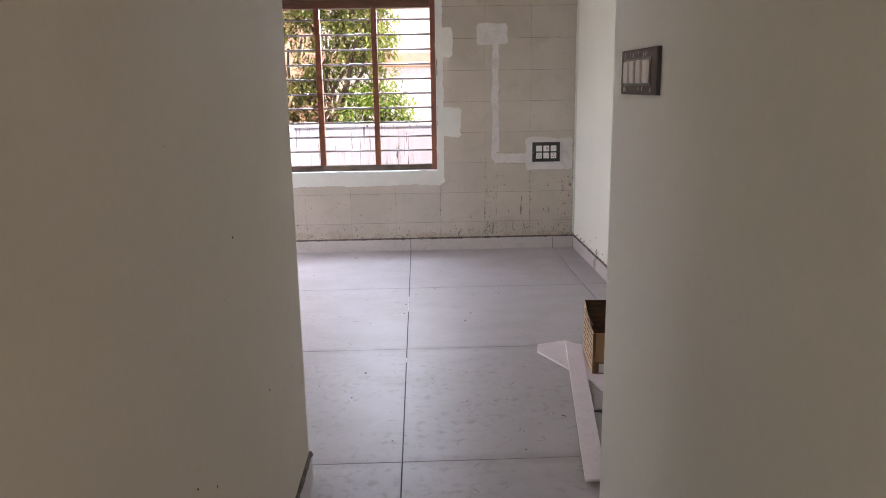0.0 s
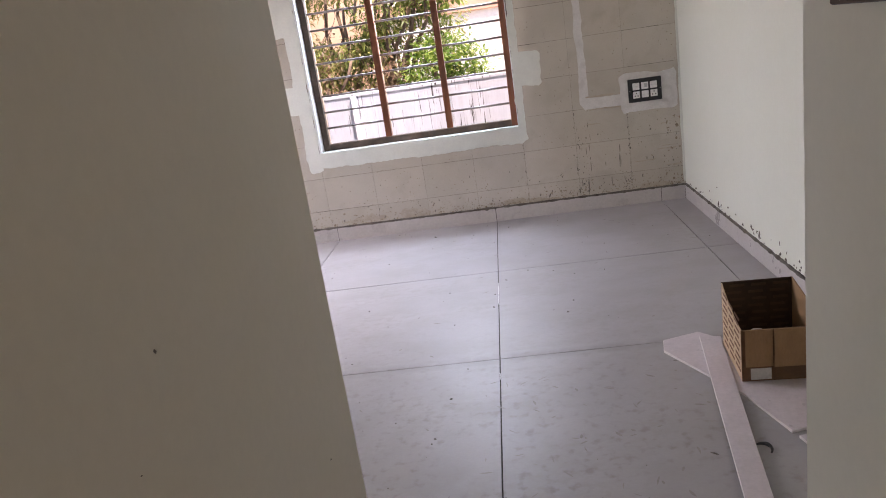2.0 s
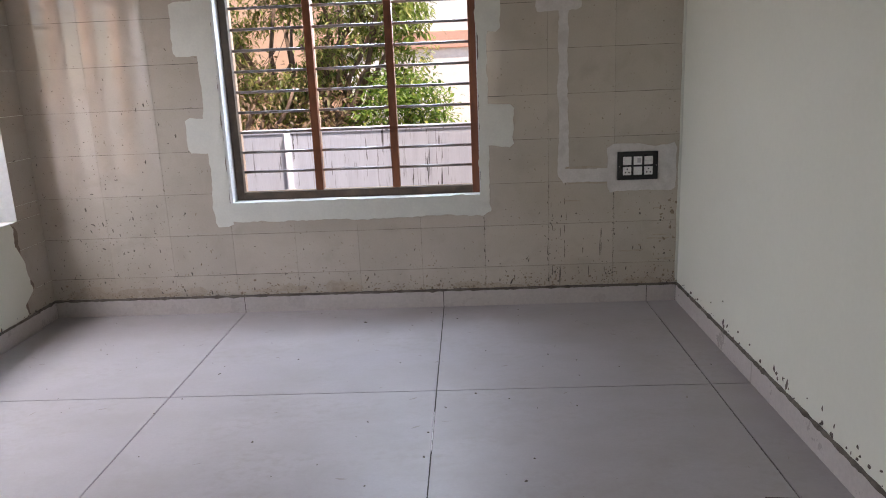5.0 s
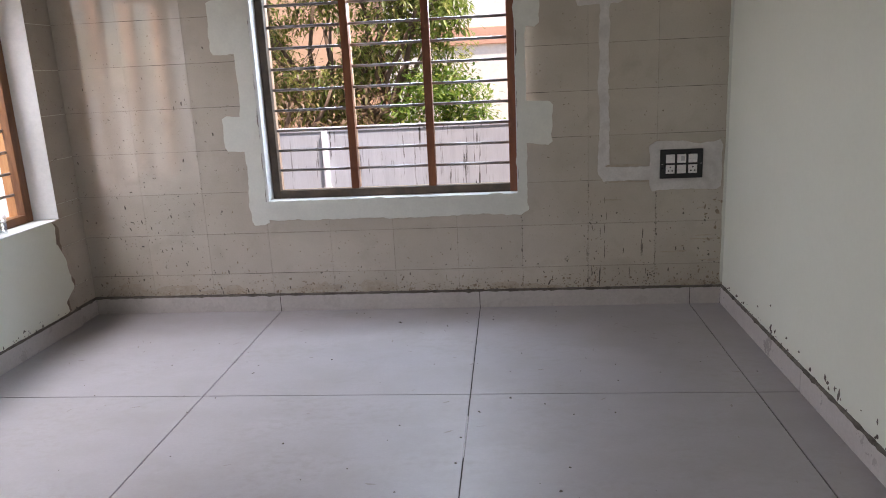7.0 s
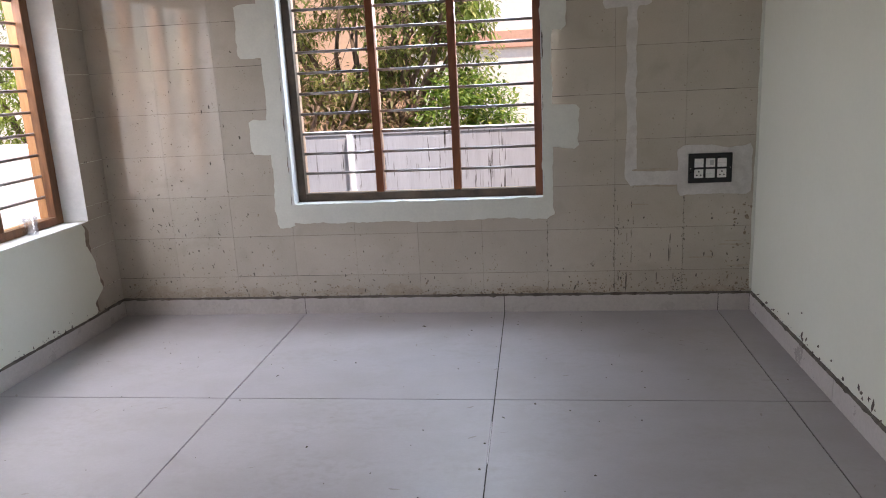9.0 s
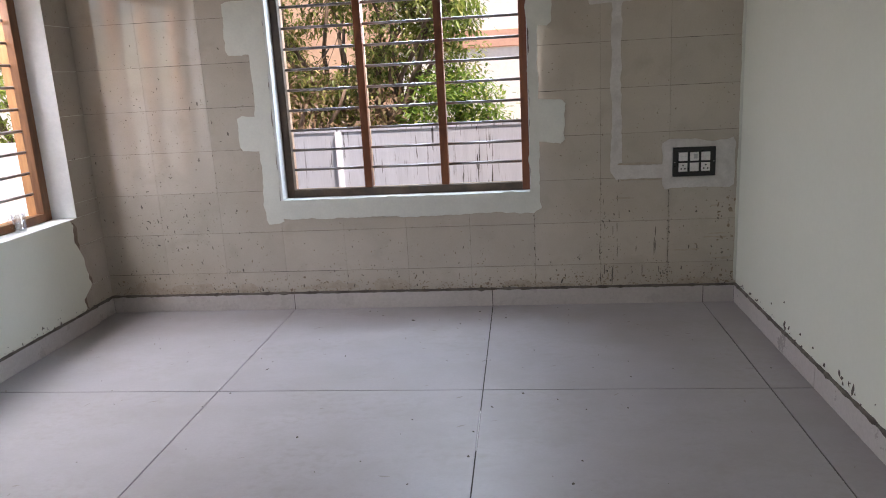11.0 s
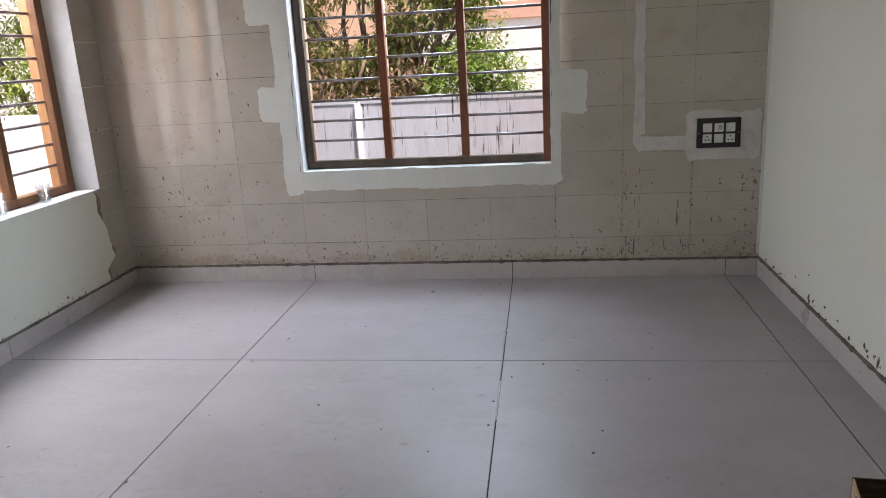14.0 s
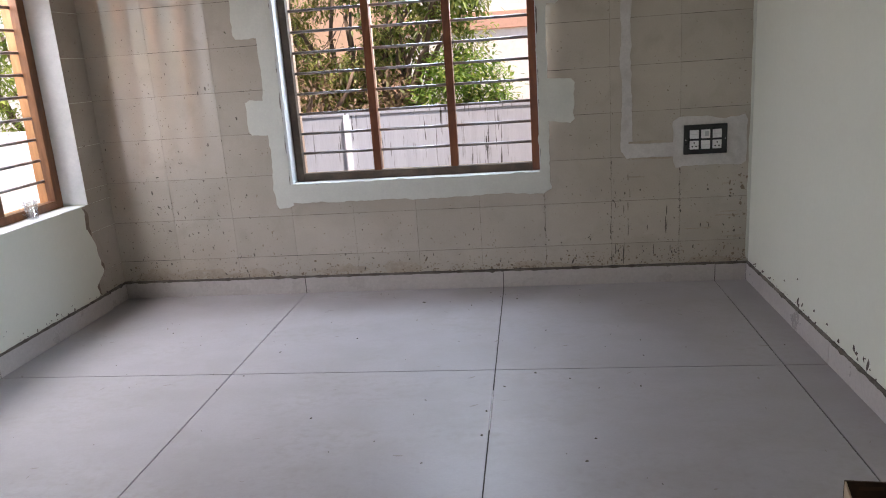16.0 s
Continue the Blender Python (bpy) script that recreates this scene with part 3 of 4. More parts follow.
def skirting(name, label, cuts, place, bead_ends, seed):
    """Skirting tiles between the cuts; place(a, b) gives a tile's box."""
    base = thing(name, label, "skirting", kind="structure")
    for a, b in zip(cuts, cuts[1:]):
        part("skirting_tile", boxes(place(a + 0.002, b - 0.002), bevel=0.0012), SKIRT, base)
    x0, x1, y0, y1, z0, z1 = place(cuts[0], cuts[-1])
    thin = 0.003
    part("grout", boxes((x0 + (thin if x1 - x0 < 0.05 else 0), x1 - (thin if x1 - x0 < 0.05 else 0), y0 + (thin if y1 - y0 < 0.05 else 0), y1 - (thin if y1 - y0 < 0.05 else 0), z0, z1 - 0.002)), GROUT, base)
    bead("cement_bead", *bead_ends, base, seed)
    return base


skirting("baseboard_1", "pale grey tile skirting under a cement bead", [WEST + ST, -1.2, 0.0, 1.2, EAST - ST],
         lambda a, b: (a, b, NORTH - ST, NORTH + G, 0, SK), ((WEST, NORTH - 0.003, SK + 0.002), (EAST, NORTH - 0.003, SK + 0.002)), 1)
skirting("baseboard_2", "pale grey tile skirting under a cement bead", [HALL_E_END, 2.41, 3.605, 4.805, NORTH],
         lambda a, b: (EAST - ST, EAST, a, b, 0, SK), ((EAST - 0.003, HALL_E_END, SK + 0.002), (EAST - 0.003, NORTH, SK + 0.002)), 2)
skirting("baseboard_3", "pale grey tile skirting under a cement bead", [HALL_W_END, 2.41, 3.605, 4.805, 5.79],
         lambda a, b: (WEST, WEST + 0.026, a, b, 0, SK), ((WEST + 0.018, HALL_W_END, SK + 0.002), (WEST + 0.016, 5.80, SK + 0.002)), 3)
skirting("baseboard_5", "short pale grey tile skirting piece set back in the corner", [5.79, NORTH],
         lambda a, b: (WEST, WEST + ST, a, b, 0, SK), ((WEST + 0.004, 5.79, SK + 0.002), (WEST + 0.004, NORTH, SK + 0.002)), 6)
skirting("baseboard_4", "pale grey tile skirting under a cement bead", [HALL_BACK, -1.19, 0.01, 1.21, HALL_W_END],
         lambda a, b: (HALL_W, HALL_W + ST, a, b, 0, SK), ((HALL_W + 0.003, HALL_BACK, SK + 0.002), (HALL_W + 0.003, HALL_W_END, SK + 0.002)), 4)

# ---- switch plates ----


def socket_plate():
    w, h = 0.228, 0.160
    p = thing("switchboard", "black wall plate with six white switches and sockets", "switchboard", pose((1.018 + 1.246) / 2, NORTH - 0.0045, 0.807, 90, 0, 0))
    part("plate", boxes((-w / 2, w / 2, -h / 2, h / 2, -0.004, 0.010), bevel=0.003), BLACK, p)
    kinds = (("switch", 0, 1), ("indicator", 1, 1), ("switch", 2, 1), ("socket", 0, 0), ("switch", 1, 0), ("socket", 2, 0))
    for kind, i, j in kinds:
        cx, cy, s = (i - 1) * 0.060, (j - 0.5) * 0.058, 0.0235
        m = part(kind, boxes((cx - s, cx + s, cy - s, cy + s, 0.008, 0.014), bevel=0.002), WHITE, p, "white plastic " + kind)
        if kind == "socket":
            for k, (a, b) in enumerate(((0, 0.011), (-0.010, -0.008), (0.010, -0.008))):
                bm = bmesh.new()
                bmesh.ops.create_cone(bm, cap_ends=True, segments=12, radius1=0.0042, radius2=0.0042, depth=0.002, matrix=Matrix.Translation((cx + a, cy + b, 0.0146)))
                part("pin_hole", bm, BLACK, m)
        elif kind == "indicator":
            part("lens", boxes((cx - 0.004, cx + 0.016, cy - 0.012, cy + 0.014, 0.0138, 0.0152), bevel=0.0006), GREY, m)
        else:
            part("rocker_line", boxes((cx - s + 0.003, cx + s - 0.003, cy - 0.0005, cy + 0.0005, 0.0135, 0.0146)), GREY, m)
    for sx in (-1, 1):
        bm = bmesh.new()
        bmesh.ops.create_cone(bm, cap_ends=True, segments=10, radius1=0.003, radius2=0.003, depth=0.002, matrix=Matrix.Translation((sx * (w / 2 - 0.010), 0, 0.0106)))
        part("screw", bm, GREY, p)


socket_plate()


def hall_plate():
    w, h = 0.258, 0.099
    p = thing("light_switch", "bronze-brown wall plate with four cream rocker switches", "light switch", Matrix(((0, 0, -1, HALL_E), (-1, 0, 0, 1.594), (0, 1, 0, 1.370), (0, 0, 0, 1))))
    part("back_box", boxes((-w / 2, w / 2, -h / 2, h / 2, -0.002, 0.009), bevel=0.001), BLACK, p, "black back box")
    part("plate", boxes((-w / 2 + 0.001, w / 2 - 0.001, -h / 2 + 0.001, h / 2 - 0.001, 0.008, 0.012), bevel=0.002), BROWN_PLATE, p)
    part("inner_frame", boxes((-0.101, 0.101, -0.029, 0.029, 0.010, 0.0135), bevel=0.001), BLACK, p, "black inner frame")
    # Slanted bars paint the diagonal reflections in the plate's bevel and its pale flecks.
    rnd = random.Random(17)
    for i in range(44):
        cx, q, ln = rnd.uniform(-0.115, 0.115), rnd.choice((-1, 1)) * rnd.uniform(0.034, 0.042), rnd.uniform(0.006, 0.012)
        mark = part("scratch", boxes((-0.0011, 0.0011, -ln / 2, ln / 2, 0.0115, 0.0125)), BLACK if i % 3 else CREAM_PLASTIC, p)
        mark.matrix_local = pose(cx, q, 0, 0, 0, rnd.uniform(-40, -20))
    for i in range(4):
        cx = (i - 1.5) * 0.048
        bm = boxes((cx - 0.0170, cx + 0.0170, -0.0245, 0.0245, 0.010, 0.019), bevel=0.003)
        part("rocker", bm, CREAM_PLASTIC, p, "cream rocker")


hall_plate()

# ---- loose things ----


def carton():
    W, D, H, F, t = 0.265, 0.33, 0.266, 0.200, 0.004
    b = thing("cardboard_box", "open brown cardboard box with cut-down front and folded flap", "box", pose(0.880, 3.175, 0.0105, 0, 0, -5))
    part("bottom", boxes((0.002, W - 0.002, 0.002, D - 0.002, 0, t)), CARD_DARK, b)
    back = part("back_panel", boxes((0, W, D - t, D, 0, H)), CARD_SHADED, b)
    front = part("front_panel", boxes((0, W, 0, t, 0, F)), CARD_DARK, b)

    def side(x, bow):
        bm, n = bmesh.new(), 12
        top = [(y, F + (H - F) * ((y / D) ** bow)) for y in (t + (D - 2 * t) * k / n for k in range(n + 1))]
        outline = [(t, 0), (D - t, 0)] + list(reversed(top))
        a = [bm.verts.new((x, y, z)) for y, z in outline]
        c = [bm.verts.new((x + t, y, z)) for y, z in outline]
        bm.faces.new(a), bm.faces.new(list(reversed(c)))
        for k in range(len(outline)):
            j = (k + 1) % len(outline)
            bm.faces.new((a[k], c[k], c[j], a[j]))
        bmesh.ops.recalc_face_normals(bm, faces=bm.faces[:])
        return bm

    left = part("side_panel", side(0, 1.9), CARD_PALE, b, "printed pale side")
    part("side_panel", side(W - t, 0.45), CARD, b)
    for i in range(9):
        for j in range(3):
            z, y = 0.028 + i * 0.025, 0.02 + j * 0.10 + 0.014 * (i % 2)
            part("print_bar", boxes((-0.0008, 0.0002, y, y + 0.075, z, z + 0.010)), PRINT, left)
    for i in range(8):
        for j in range(3):
            z, x = 0.04 + i * 0.029, 0.02 + j * 0.08 + 0.012 * (i % 2)
            part("print_bar", boxes((x, x + 0.055, D - t - 0.0008, D - t + 0.0002, z, z + 0.010)), CARD_FAINT, back)
    for i in range(9):
        x = 0.018 + i * 0.0098
        part("ridge", boxes((x, x + 0.003, -0.0112, -0.0098, 0.064, F), bevel=0.0004), CARD, front)
    part("flap", boxes((0.012, 0.105, -0.010, -0.006, 0.060, F + 0.003), bevel=0.001), CARD, front, "folded-down brown flap")
    part("flap", boxes((0.108, W + 0.002, -0.014, -0.010, 0.058, F + 0.004), bevel=0.001), CARD, front, "folded-down brown flap")
    side_flap = part("flap", boxes((0, 0.004, 0, 0.12, -0.125, 0), bevel=0.001), CARD_DARK, b, "hanging side flap")
    side_flap.matrix_local = pose(W + 0.002, 0.012, F + 0.004, 0, -14, -6)
    part("label", boxes((0.03, 0.10, -0.0012, 0.0, 0.006, 0.050)), PAPER, front, "white paper label")


carton()
cup = thing("paper_roll", "small pale roll lying in the cardboard box", "roll", pose(0.985, 3.32, 0.0150, 0, 0, 0))
part("roll", lathe([(0.026, 0), (0.029, 0.004), (0.029, 0.118), (0.026, 0.122), (0.022, 0.122), (0.022, 0.06), (0.001, 0.06)], 24), PAPER, cup)

WRAPPER = stained("red_brown_wrapper", (0.10, 0.035, 0.022), (0.17, 0.07, 0.04), 0.6, 60, 18, 0.3)
bm = bmesh.new()
bmesh.ops.create_icosphere(bm, subdivisions=4, radius=1.0)
for v in bm.verts:
    lump = 1 + 0.28 * noise.noise(v.co * 2.3) + 0.22 * abs(noise.noise(v.co * 5.1)) - 0.12 * abs(noise.noise(v.co * 11.0))
    v.co = Vector((v.co.x * 0.072 * lump, v.co.y * 0.09 * lump, max(0.0, 0.055 + v.co.z * 0.062 * lump)))
wrapper = tagged(part("crumpled_wrapper", bm, WRAPPER), "crumpled red-brown wrapper lying in the cardboard box", "wrapper")
wrapper.matrix_world = pose(1.075, 3.30, 0.0146, 0, 0, 20)


def slab_piece(name, label, outline, z, thick, material, category="tile offcut"):
    bm = bmesh.new()
    low = [bm.verts.new((x, y, z)) for x, y in outline]
    top = [bm.verts.new((x, y, z + thick)) for x, y in outline]
    bm.faces.new(list(reversed(low))), bm.faces.new(top)
    for k in range(len(outline)):
        j = (k + 1) % len(outline)
        bm.faces.new((low[k], low[j], top[j], top[k]))
    bmesh.ops.bevel(bm, geom=[e for e in bm.edges if all(v.co.z > z + thick / 2 for v in e.verts)], offset=0.0012, segments=1, affect="EDGES")
    bm.normal_update()
    rim = bm.copy()
    bmesh.ops.delete(bm, geom=[f for f in bm.faces if abs(f.normal.z) < 0.9], context="FACES")
    bmesh.ops.delete(rim, geom=[f for f in rim.faces if abs(f.normal.z) >= 0.9], context="FACES")
    slab = thing(name, label, category, pose(0, 0, 0))
    part("glazed_face", bm, material, slab)
    part("raw_edge", rim, TILE_EDGE, slab, "white raw broken edge")
    return slab


slab_piece("tile_offcut", "broken pale pink floor tile piece under the cardboard box",
           [(0.672, 3.50), (0.86, 3.09), (0.925, 2.83), (1.09, 2.87), (1.15, 2.98), (1.19, 3.12), (1.14, 3.40), (0.90, 3.58), (0.845, 3.65), (0.69, 3.60)], 0.0002, 0.0100, OFFCUT)
slab_piece("tile_offcut", "second broken pale tile piece lying on the floor", [(0.935, 2.80), (1.00, 2.50), (1.30, 2.60), (1.10, 2.845)], 0.0002, 0.0090, OFFCUT)
slab_piece("tile_strip", "long pale pink cut tile strip lying across a broken tile", [(0.632, 2.215), (0.706, 2.215), (0.914, 3.56), (0.834, 3.58)], 0.0106, 0.0100, OFFCUT, "tile strip")

bm = bmesh.new()
n = 14
rings = []
for i in range(n):
    f = i / (n - 1)
    q = 2.6 * f
    c = Vector((0.030 * math.cos(q), 0.034 * math.sin(q), 0.008 + 0.004 * math.sin(f * 3)))
    r = 0.007 * (1 - 0.6 * abs(2 * f - 1))
    rings.append([bm.verts.new(c + Vector((math.cos(q) * math.cos(a) * r, math.sin(q) * math.cos(a) * r, math.sin(a) * r))) for a in (0, 1.26, 2.51, 3.77, 5.03)])
for p, q in zip(rings, rings[1:]):
    for k in range(5):
        bm.faces.new((p[k], p[(k + 1) % 5], q[(k + 1) % 5], q[k]))
bm.faces.new(rings[0]), bm.faces.new(rings[-1])
bmesh.ops.recalc_face_normals(bm, faces=bm.faces[:])
scrap = tagged(part("rubber_scrap", bm, BLACK), "small curled black scrap on the floor", "scrap")
scrap.matrix_world = pose(0.80, 2.74, 0.0, 0, 0, -40)


def tumbler(name, x, y, turn, label, material, r=0.036, h=0.095):
    g = thing(name, label, "glass", pose(x, y, SILL_W + 0.0028, 0, 0, turn))
    part("body", lathe([(r * 0.75, 0), (r * 0.8, 0.003), (r, h), (r - 0.0014, h), (r * 0.8 - 0.0014, 0.008), (0.002, 0.008)], 28), material, g)
    return g


mug = tumbler("glass_mug", WEST - 0.072, 5.385, 200, "clear glass mug with a handle on the window sill", GLASS)
bm, rings = bmesh.new(), []
for i in range(11):
    q = -1.5 + 3.0 * i / 10
    c = Vector((0.033 + 0.022 * math.cos(q), 0, 0.05 + 0.028 * math.sin(q)))
    rings.append([bm.verts.new(c + Vector((math.cos(q) * math.cos(a), 1.2 * math.sin(a), math.sin(q) * math.cos(a))) * 0.0035) for a in (0, 1.05, 2.1, 3.14, 4.19, 5.24)])
for p, q in zip(rings, rings[1:]):
    for k in range(6):
        bm.faces.new((p[k], p[(k + 1) % 6], q[(k + 1) % 6], q[k])).smooth = True
bm.faces.new(rings[0]), bm.faces.new(rings[-1])
bmesh.ops.recalc_face_normals(bm, faces=bm.faces[:])
part("handle", bm, GLASS, mug)
tumbler("glass_tumbler", WEST - 0.060, 5.03, 0, "clear glass tumbler on the window sill", GLASS, 0.040, 0.11)

grit = flecks("grit", 150, lambda r: (r.uniform(WEST + 0.05, EAST - 0.05), r.uniform(2.3, 5.95)), lambda u, v, d: (u, v, d), 21, 0.004, 0.014, CEMENT, None, "scattered cement crumbs on the floor")
tagged(grit, category="grit")

# ---- outside ----
OUT = -0.35
ground = structure("ground", boxes((-400, 400, -400, 400, OUT - 0.2, OUT)), SOIL, "bare brown soil round the house", "ground")
FENCE_Y = 7.1
fence = structure("compound_wall", boxes((-9, 6, FENCE_Y, FENCE_Y + 0.15, OUT, 0.975), (-9, 6, FENCE_Y - 0.005, FENCE_Y + 0.155, 0.975, 1.0), bevel=0.002), FENCE, "white rendered compound wall with black water streaks", "compound wall")
pipe = thing("drain_pipe", "white plastic pipe fixed upright to the compound wall", "pipe", pose(-1.125, FENCE_Y - 0.010, OUT))
part("pipe", lathe([(0.022, 0), (0.022, 1.33)], 16), PVC, pipe)
part("bracket", boxes((-0.028, 0.028, -0.026, 0.028, 0.9, 0.93)), GREY, pipe)

house = thing("neighbour_house", "cream and peach rendered house behind the compound wall", "house", pose(0, 11.2, OUT), kind="")
part("wall", boxes((-1.3, 9, 0, 0.3, 0, 5.2)), CREAM, house)
part("wall", boxes((-3.4, -1.3, 0.1, 0.4, 0, 5.2)), PEACH, house, "peach wall")
part("wall", boxes((-14, -3.4, 0, 0.3, 0, 5.2)), CREAM, house)
part("ledge", boxes((-1.6, 9, -0.03, 0, 1.99, 2.20), bevel=0.01), PINK, house, "pink concrete ledge")
part("roof", boxes((-14.2, 9.2, -0.05, 6, 5.2, 5.4)), CREAM, house)

part("pier", boxes((-9, -3.487, FENCE_Y - 0.21, FENCE_Y - 0.002, OUT, 0.975), bevel=0.004), PIER, fence, "white painted thicker stretch of wall")
fence_west = structure("compound_wall_west", boxes((-4.45, -4.3, -12, FENCE_Y - 0.22, OUT, 1.25), bevel=0.004), PIER, "white painted compound wall beside the house", "compound wall")


def leaf_into(verts, faces, base, way, length, width, rnd):
    way = way.normalized()
    side = way.cross(Vector((rnd.uniform(-0.4, 0.4), rnd.uniform(-0.4, 0.4), 1))).normalized()
    up = side.cross(way)
    a, b = (base + way * length * f - up * length * 0.03 - Vector((0, 0, 1)) * length * d for f, d in ((0.28, 0.01), (0.66, 0.10)))
    tip = base + way * length - Vector((0, 0, 1)) * length * 0.28
    k, lift = len(verts), up * width * 0.12
    verts += [base, a + side * width * 0.46 + lift, a, a - side * width * 0.46 + lift, b + side * width * 0.42 + lift, b, b - side * width * 0.42 + lift, tip]
    faces += [(k, k + 1, k + 2), (k, k + 2, k + 3), (k + 1, k + 4, k + 5, k + 2), (k + 2, k + 5, k + 6, k + 3), (k + 4, k + 7, k + 5), (k + 5, k + 7, k + 6)]


def limb_into(bm, a, b, r0, r1, rnd, n=6):
    mids = [a + (b - a) * i / n + (Vector((rnd.gauss(0, 1), rnd.gauss(0, 1), rnd.gauss(0, 0.6))) * (b - a).length * 0.035 if 0 < i < n else Vector()) for i in range(n + 1)]
    way = (b - a).normalized()
    s = way.orthogonal().normalized()
    u = way.cross(s)
    rings = []
    for i, c in enumerate(mids):
        r = r0 + (r1 - r0) * i / n
        rings.append([bm.verts.new(c + (s * math.cos(q) + u * math.sin(q)) * r) for q in (0, 1.05, 2.1, 3.14, 4.19, 5.24)])
    for p, q in zip(rings, rings[1:]):
        for k in range(6):
            bm.faces.new((p[k], p[(k + 1) % 6], q[(k + 1) % 6], q[k])).smooth = True
    bm.faces.new(list(reversed(rings[0]))), bm.faces.new(rings[-1])


def tree(label, foot, centre, radii, whorls, seed, material, leaf=(0.05, 0.085), density=15):
    """A trunk with limbs and whorls of long leaves at the twigs' ends."""
    rnd = random.Random(seed)
    tr = thing("tree", label, "tree", pose(*foot))
    foot, centre = Vector(foot), Vector(centre)
    wood, verts, faces = bmesh.new(), [], []
    fork = Vector((0, 0, max(0.5, (centre.z - foot.z) * 0.5)))
    limb_into(wood, Vector(), fork, 0.07, 0.05, rnd)
    hubs = []
    for k in range(9):
        q = 2 * math.pi * k / 9 + rnd.uniform(-0.3, 0.3)
        e = centre - foot + Vector((math.cos(q) * radii[0] * rnd.uniform(0.3, 0.75), math.sin(q) * radii[1] * rnd.uniform(0.2, 0.7), radii[2] * rnd.uniform(-0.7, 0.6)))
        limb_into(wood, fork * rnd.uniform(0.7, 1), e, 0.032, 0.014, rnd)
        hubs.append(e)
    for k in range(whorls):
        while True:
            d = Vector((rnd.uniform(-1, 1), rnd.uniform(-1, 1), rnd.uniform(-1, 1)))
            if 0.35 < d.length < 1.0:
                break
        c = centre - foot + Vector((d.x * radii[0], d.y * radii[1], d.z * radii[2]))
        if noise.noise(c * 1.7 + Vector((seed, 0, 0))) < -0.04:
            continue
        hub = min(hubs, key=lambda e: (e - c).length)
        if k % 9 == 0:
            limb_into(wood, hub + (c - hub) * rnd.uniform(0.2, 0.6), c, 0.005, 0.002, rnd, 3)
        out = (c - hub).normalized()
        for i in range(density):
            w = (out * 0.5 + Vector((rnd.gauss(0, 1), rnd.gauss(0, 1), rnd.gauss(-0.1, 0.7))) * 0.8)
            leaf_into(verts, faces, c + Vector((rnd.gauss(0, 0.05), rnd.gauss(0, 0.05), rnd.gauss(0, 0.05))), w, rnd.uniform(*leaf), rnd.uniform(0.017, 0.029), rnd)
    part("trunk", wood, BARK, tr)
    me = bpy.data.meshes.new("crown")
    me.from_pydata([tuple(v) for v in verts], [], faces)
    me.materials.append(material)
    crown = new("crown", me)
    crown.parent = tr
    return tr


tree("leafy tree with long drooping green leaves", (-1.5, 8.7, OUT), (-1.50, 8.75, 2.15), (1.55, 0.75, 1.4), 2900, 3, LEAF)
tree("young bright green tree behind the compound wall", (-0.5, 8.3, OUT), (-0.54, 8.25, 0.98), (0.68, 0.40, 0.44), 420, 5, LEAF_LIT)
tree("dense green tree behind the compound wall", (-1.0, 8.5, OUT), (-0.80, 8.5, 2.0), (0.66, 0.40, 0.80), 740, 11, LEAF_MID)
tree("leafy green tree behind the compound wall", (-4.9, 9.0, OUT), (-4.9, 9.0, 1.85), (1.7, 0.7, 1.5), 2300, 7, LEAF_PALE)
tree("dry brown bush with sparse leaves", (-1.9, 7.9, OUT), (-1.5, 8.0, 1.08), (0.75, 0.4, 0.42), 300, 9, TWIG, (0.04, 0.075), 6)

# ---- tiles of the walls and the floor ----


def pieces(name, rows, material, parent, bevel=0.001):
    """Rows of boxes as separate objects; alike sizes share one mesh."""
    cache = {}
    for x0, x1, y0, y1, z0, z1 in rows:
        size = (round(x1 - x0, 4), round(y1 - y0, 4), round(z1 - z0, 4))
        if size not in cache:
            a, b, c = (s / 2 for s in size)
            cache[size] = to_mesh(name, boxes((-a, a, -b, b, -c, c)), material)
        ob = new(name, cache[size])
        ob.parent = parent
        ob.location = ((x0 + x1) / 2, (y0 + y1) / 2, (z0 + z1) / 2)


zs = [SK] + [TILE_Z + TILE_H * k for k in range(-1, 10)] + [TOP]
zs = [z for z in zs if z <= TOP]
xs = [WEST] + [TILE_X + TILE_W * k for k in range(-6, 4)]
xs = [x for x in xs if WEST <= x < EAST - 0.02] + [EAST]
J = 0.0012
rows = []
rnd = random.Random(5)
for x0, x1 in zip(xs, xs[1:]):
    for z0, z1 in zip(zs, zs[1:]):
        bits = [(z0, z1)]
        if x0 > WIN_X0 - 0.1 and x1 < WIN_X1 + 0.1:
            bits = [(a, b) for a, b in ((z0, min(z1, SILL - 0.004)), (max(z0, HEAD + 0.002), z1)) if b - a > 0.01]
        for a, b in bits:
            jv, jh = rnd.uniform(0.0004, 0.0009), rnd.choice((0.0008, 0.0011, 0.0016))
            rows.append((x0 + jv, x1 - jv, NORTH + rnd.uniform(0, 0.0008), NORTH + G + 0.002, a + jh, b - jh))
pieces("wall_tile", rows, OLD_TILE, wall_north)
zw = sorted([z for z in zs if abs(z - SILL_W) > 0.03] + [SILL_W])
rows = [(WEST - 0.002, WEST + 0.003, 5.69 if z1 <= SILL_W else WIN_Y1 + SPLAY + 0.001, NORTH - 0.002, z0 + J, z1 - J) for z0, z1 in zip(zw, zw[1:])]
pieces("wall_tile", rows, OLD_TILE, wall_west)
fx = [WEST, -1.2, 0.0, 1.2, EAST]
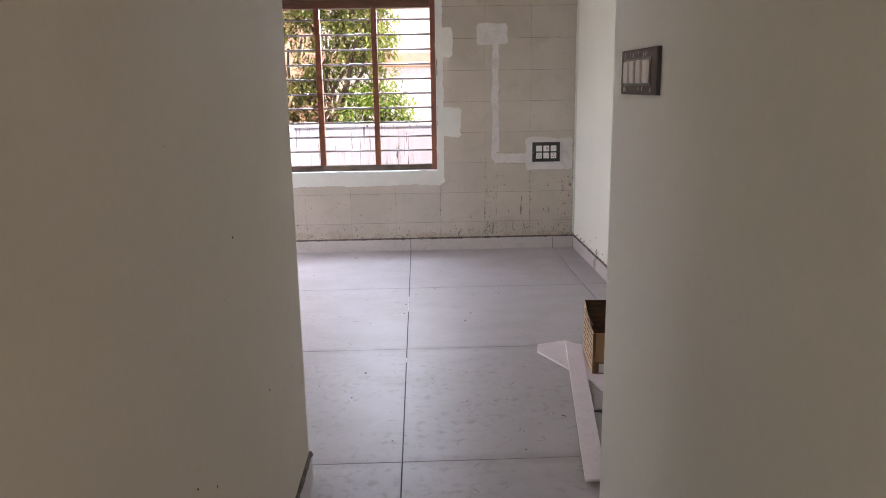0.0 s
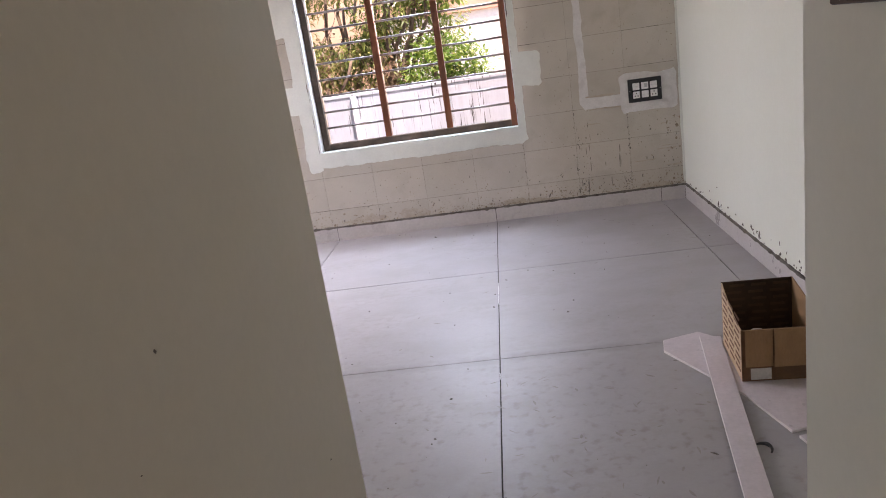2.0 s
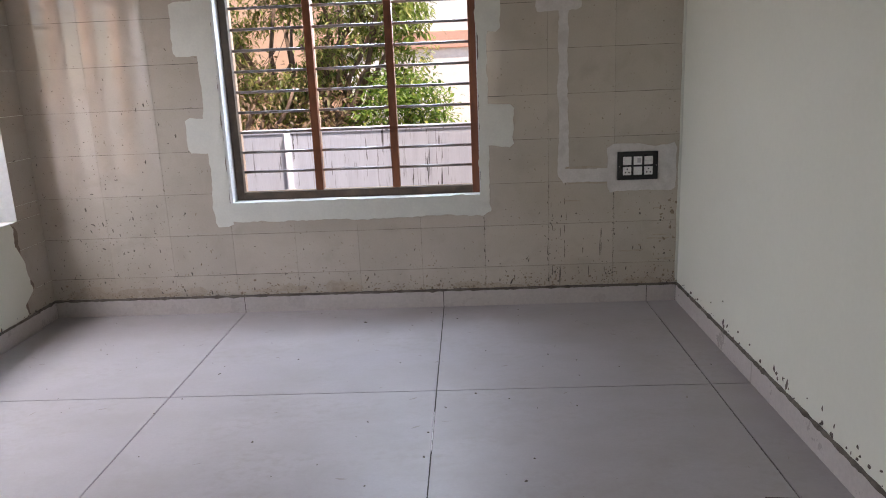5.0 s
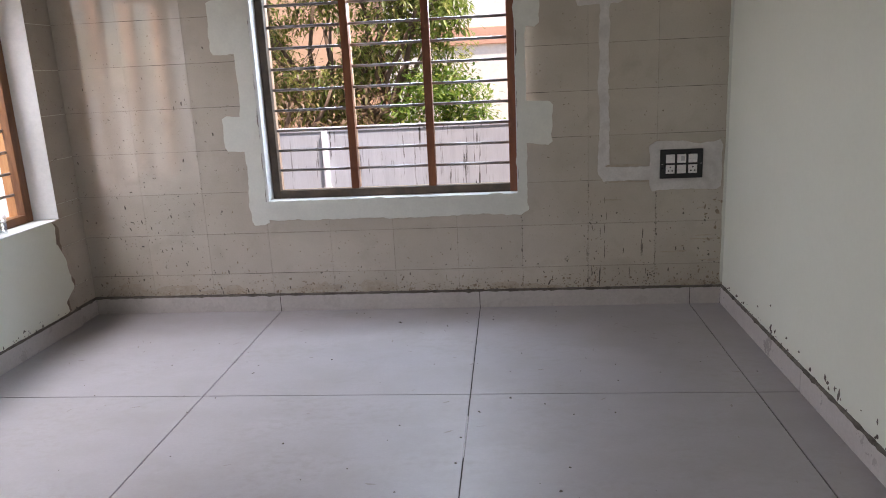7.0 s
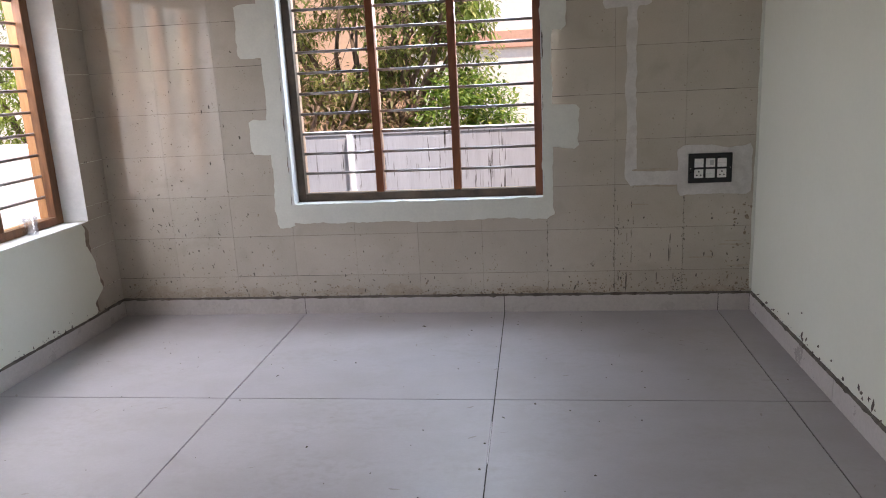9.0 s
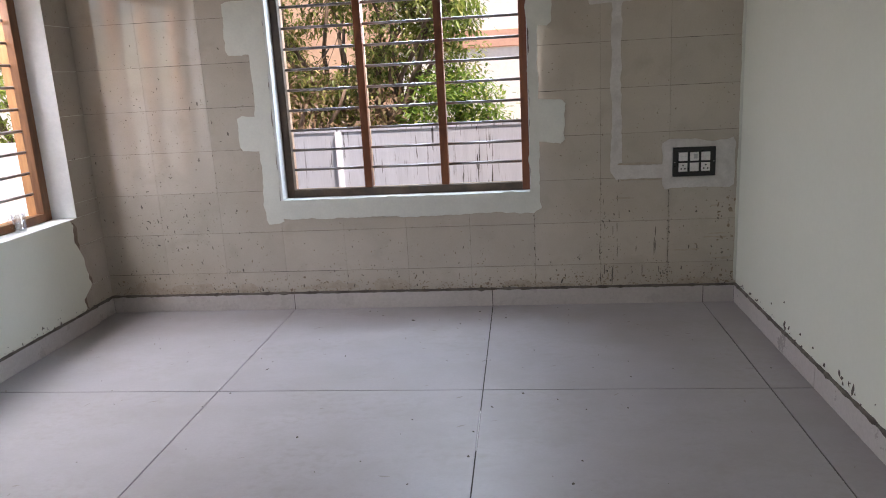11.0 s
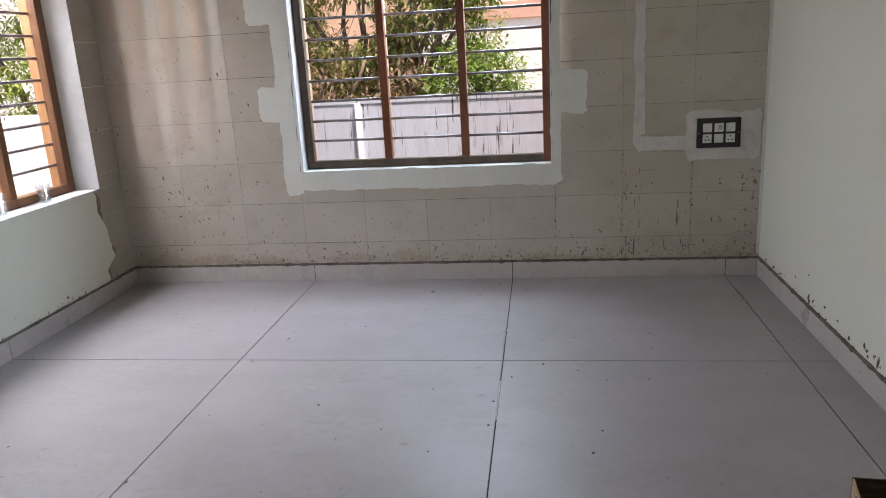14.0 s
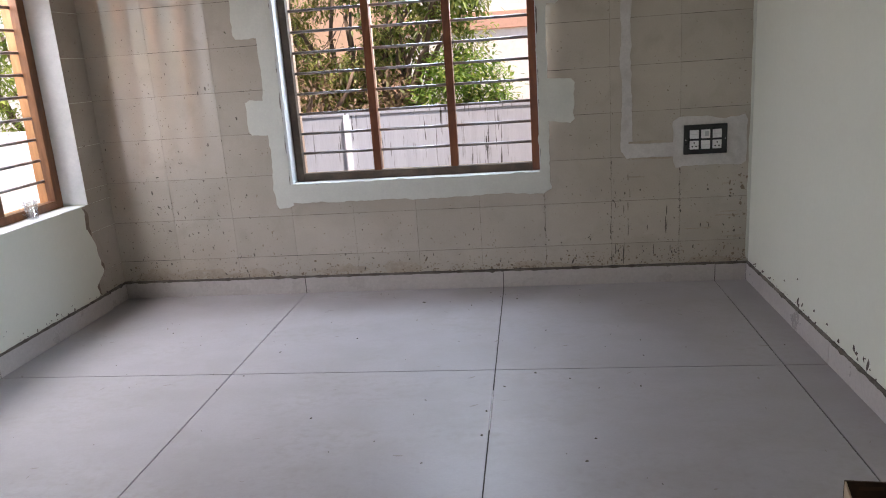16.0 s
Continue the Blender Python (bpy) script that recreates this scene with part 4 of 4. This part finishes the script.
fy = [HALL_BACK, -1.19, 0.01, 1.21, 2.41, 3.605, 4.805, NORTH]
Q = 0.0026
pieces("floor_tile", [(x0 + Q, x1 - Q, y0 + Q, y1 - Q, -0.012, 0.0) for x0, x1 in zip(fx, fx[1:]) for y0, y1 in zip(fy, fy[1:])], FLOOR, floor)
# Glint off the tile edges, painted as thin white strips in the joint.
GLINT = stained("white_glint", (0.82, 0.81, 0.80), (0.90, 0.89, 0.88), 0.3, 120, 20, 0.2)
for y0, y1 in ((4.28, 4.60), (3.42, 3.47)):
    part("joint_filler", boxes((-0.0015, 0.0007, y0, y1, -0.006, 0.0004)), GLINT, floor, "painted white glint along a joint")
SCUFF = stained("rubbed_scuff", (0.27, 0.245, 0.225), (0.34, 0.315, 0.295), 0.7, 90, 20, 0.1)


def on_floor(u, v, d):
    return (u, v, d * 0.15 + 0.0002)


def scuffs(count, seed, pick):
    """Short rubbed marks on the floor tiles."""
    rnd, bm = random.Random(seed), bmesh.new()
    for _ in range(count):
        u, v = pick(rnd)
        q, ln, w = rnd.uniform(0, 3.14), rnd.uniform(0.012, 0.05), rnd.uniform(0.0015, 0.005)
        bend = rnd.uniform(-0.25, 0.25)
        a = []
        for i in range(5):
            f = i / 4 - 0.5
            c = Vector((u + math.cos(q) * ln * f - math.sin(q) * bend * ln * f * f, v + math.sin(q) * ln * f + math.cos(q) * bend * ln * f * f, 0.0004))
            h = w * (1 - (2 * f) ** 2) + 0.0002
            a.append((bm.verts.new(c + Vector((-math.sin(q), math.cos(q), 0)) * h), bm.verts.new(c - Vector((-math.sin(q), math.cos(q), 0)) * h)))
        for (p0, p1), (q0, q1) in zip(a, a[1:]):
            bm.faces.new((p0, p1, q1, q0))
    bmesh.ops.recalc_face_normals(bm, faces=bm.faces[:])
    return tagged(part("scuff", bm, SCUFF, floor, "faint grey scuff marks"), kind="stuff")


scuffs(90, 41, lambda r: (r.uniform(WEST + 0.1, EAST - 0.1), r.uniform(2.4, 5.8)))
scuffs(120, 42, lambda r: (r.gauss(0.25, 0.35), r.uniform(1.2, 3.4)))
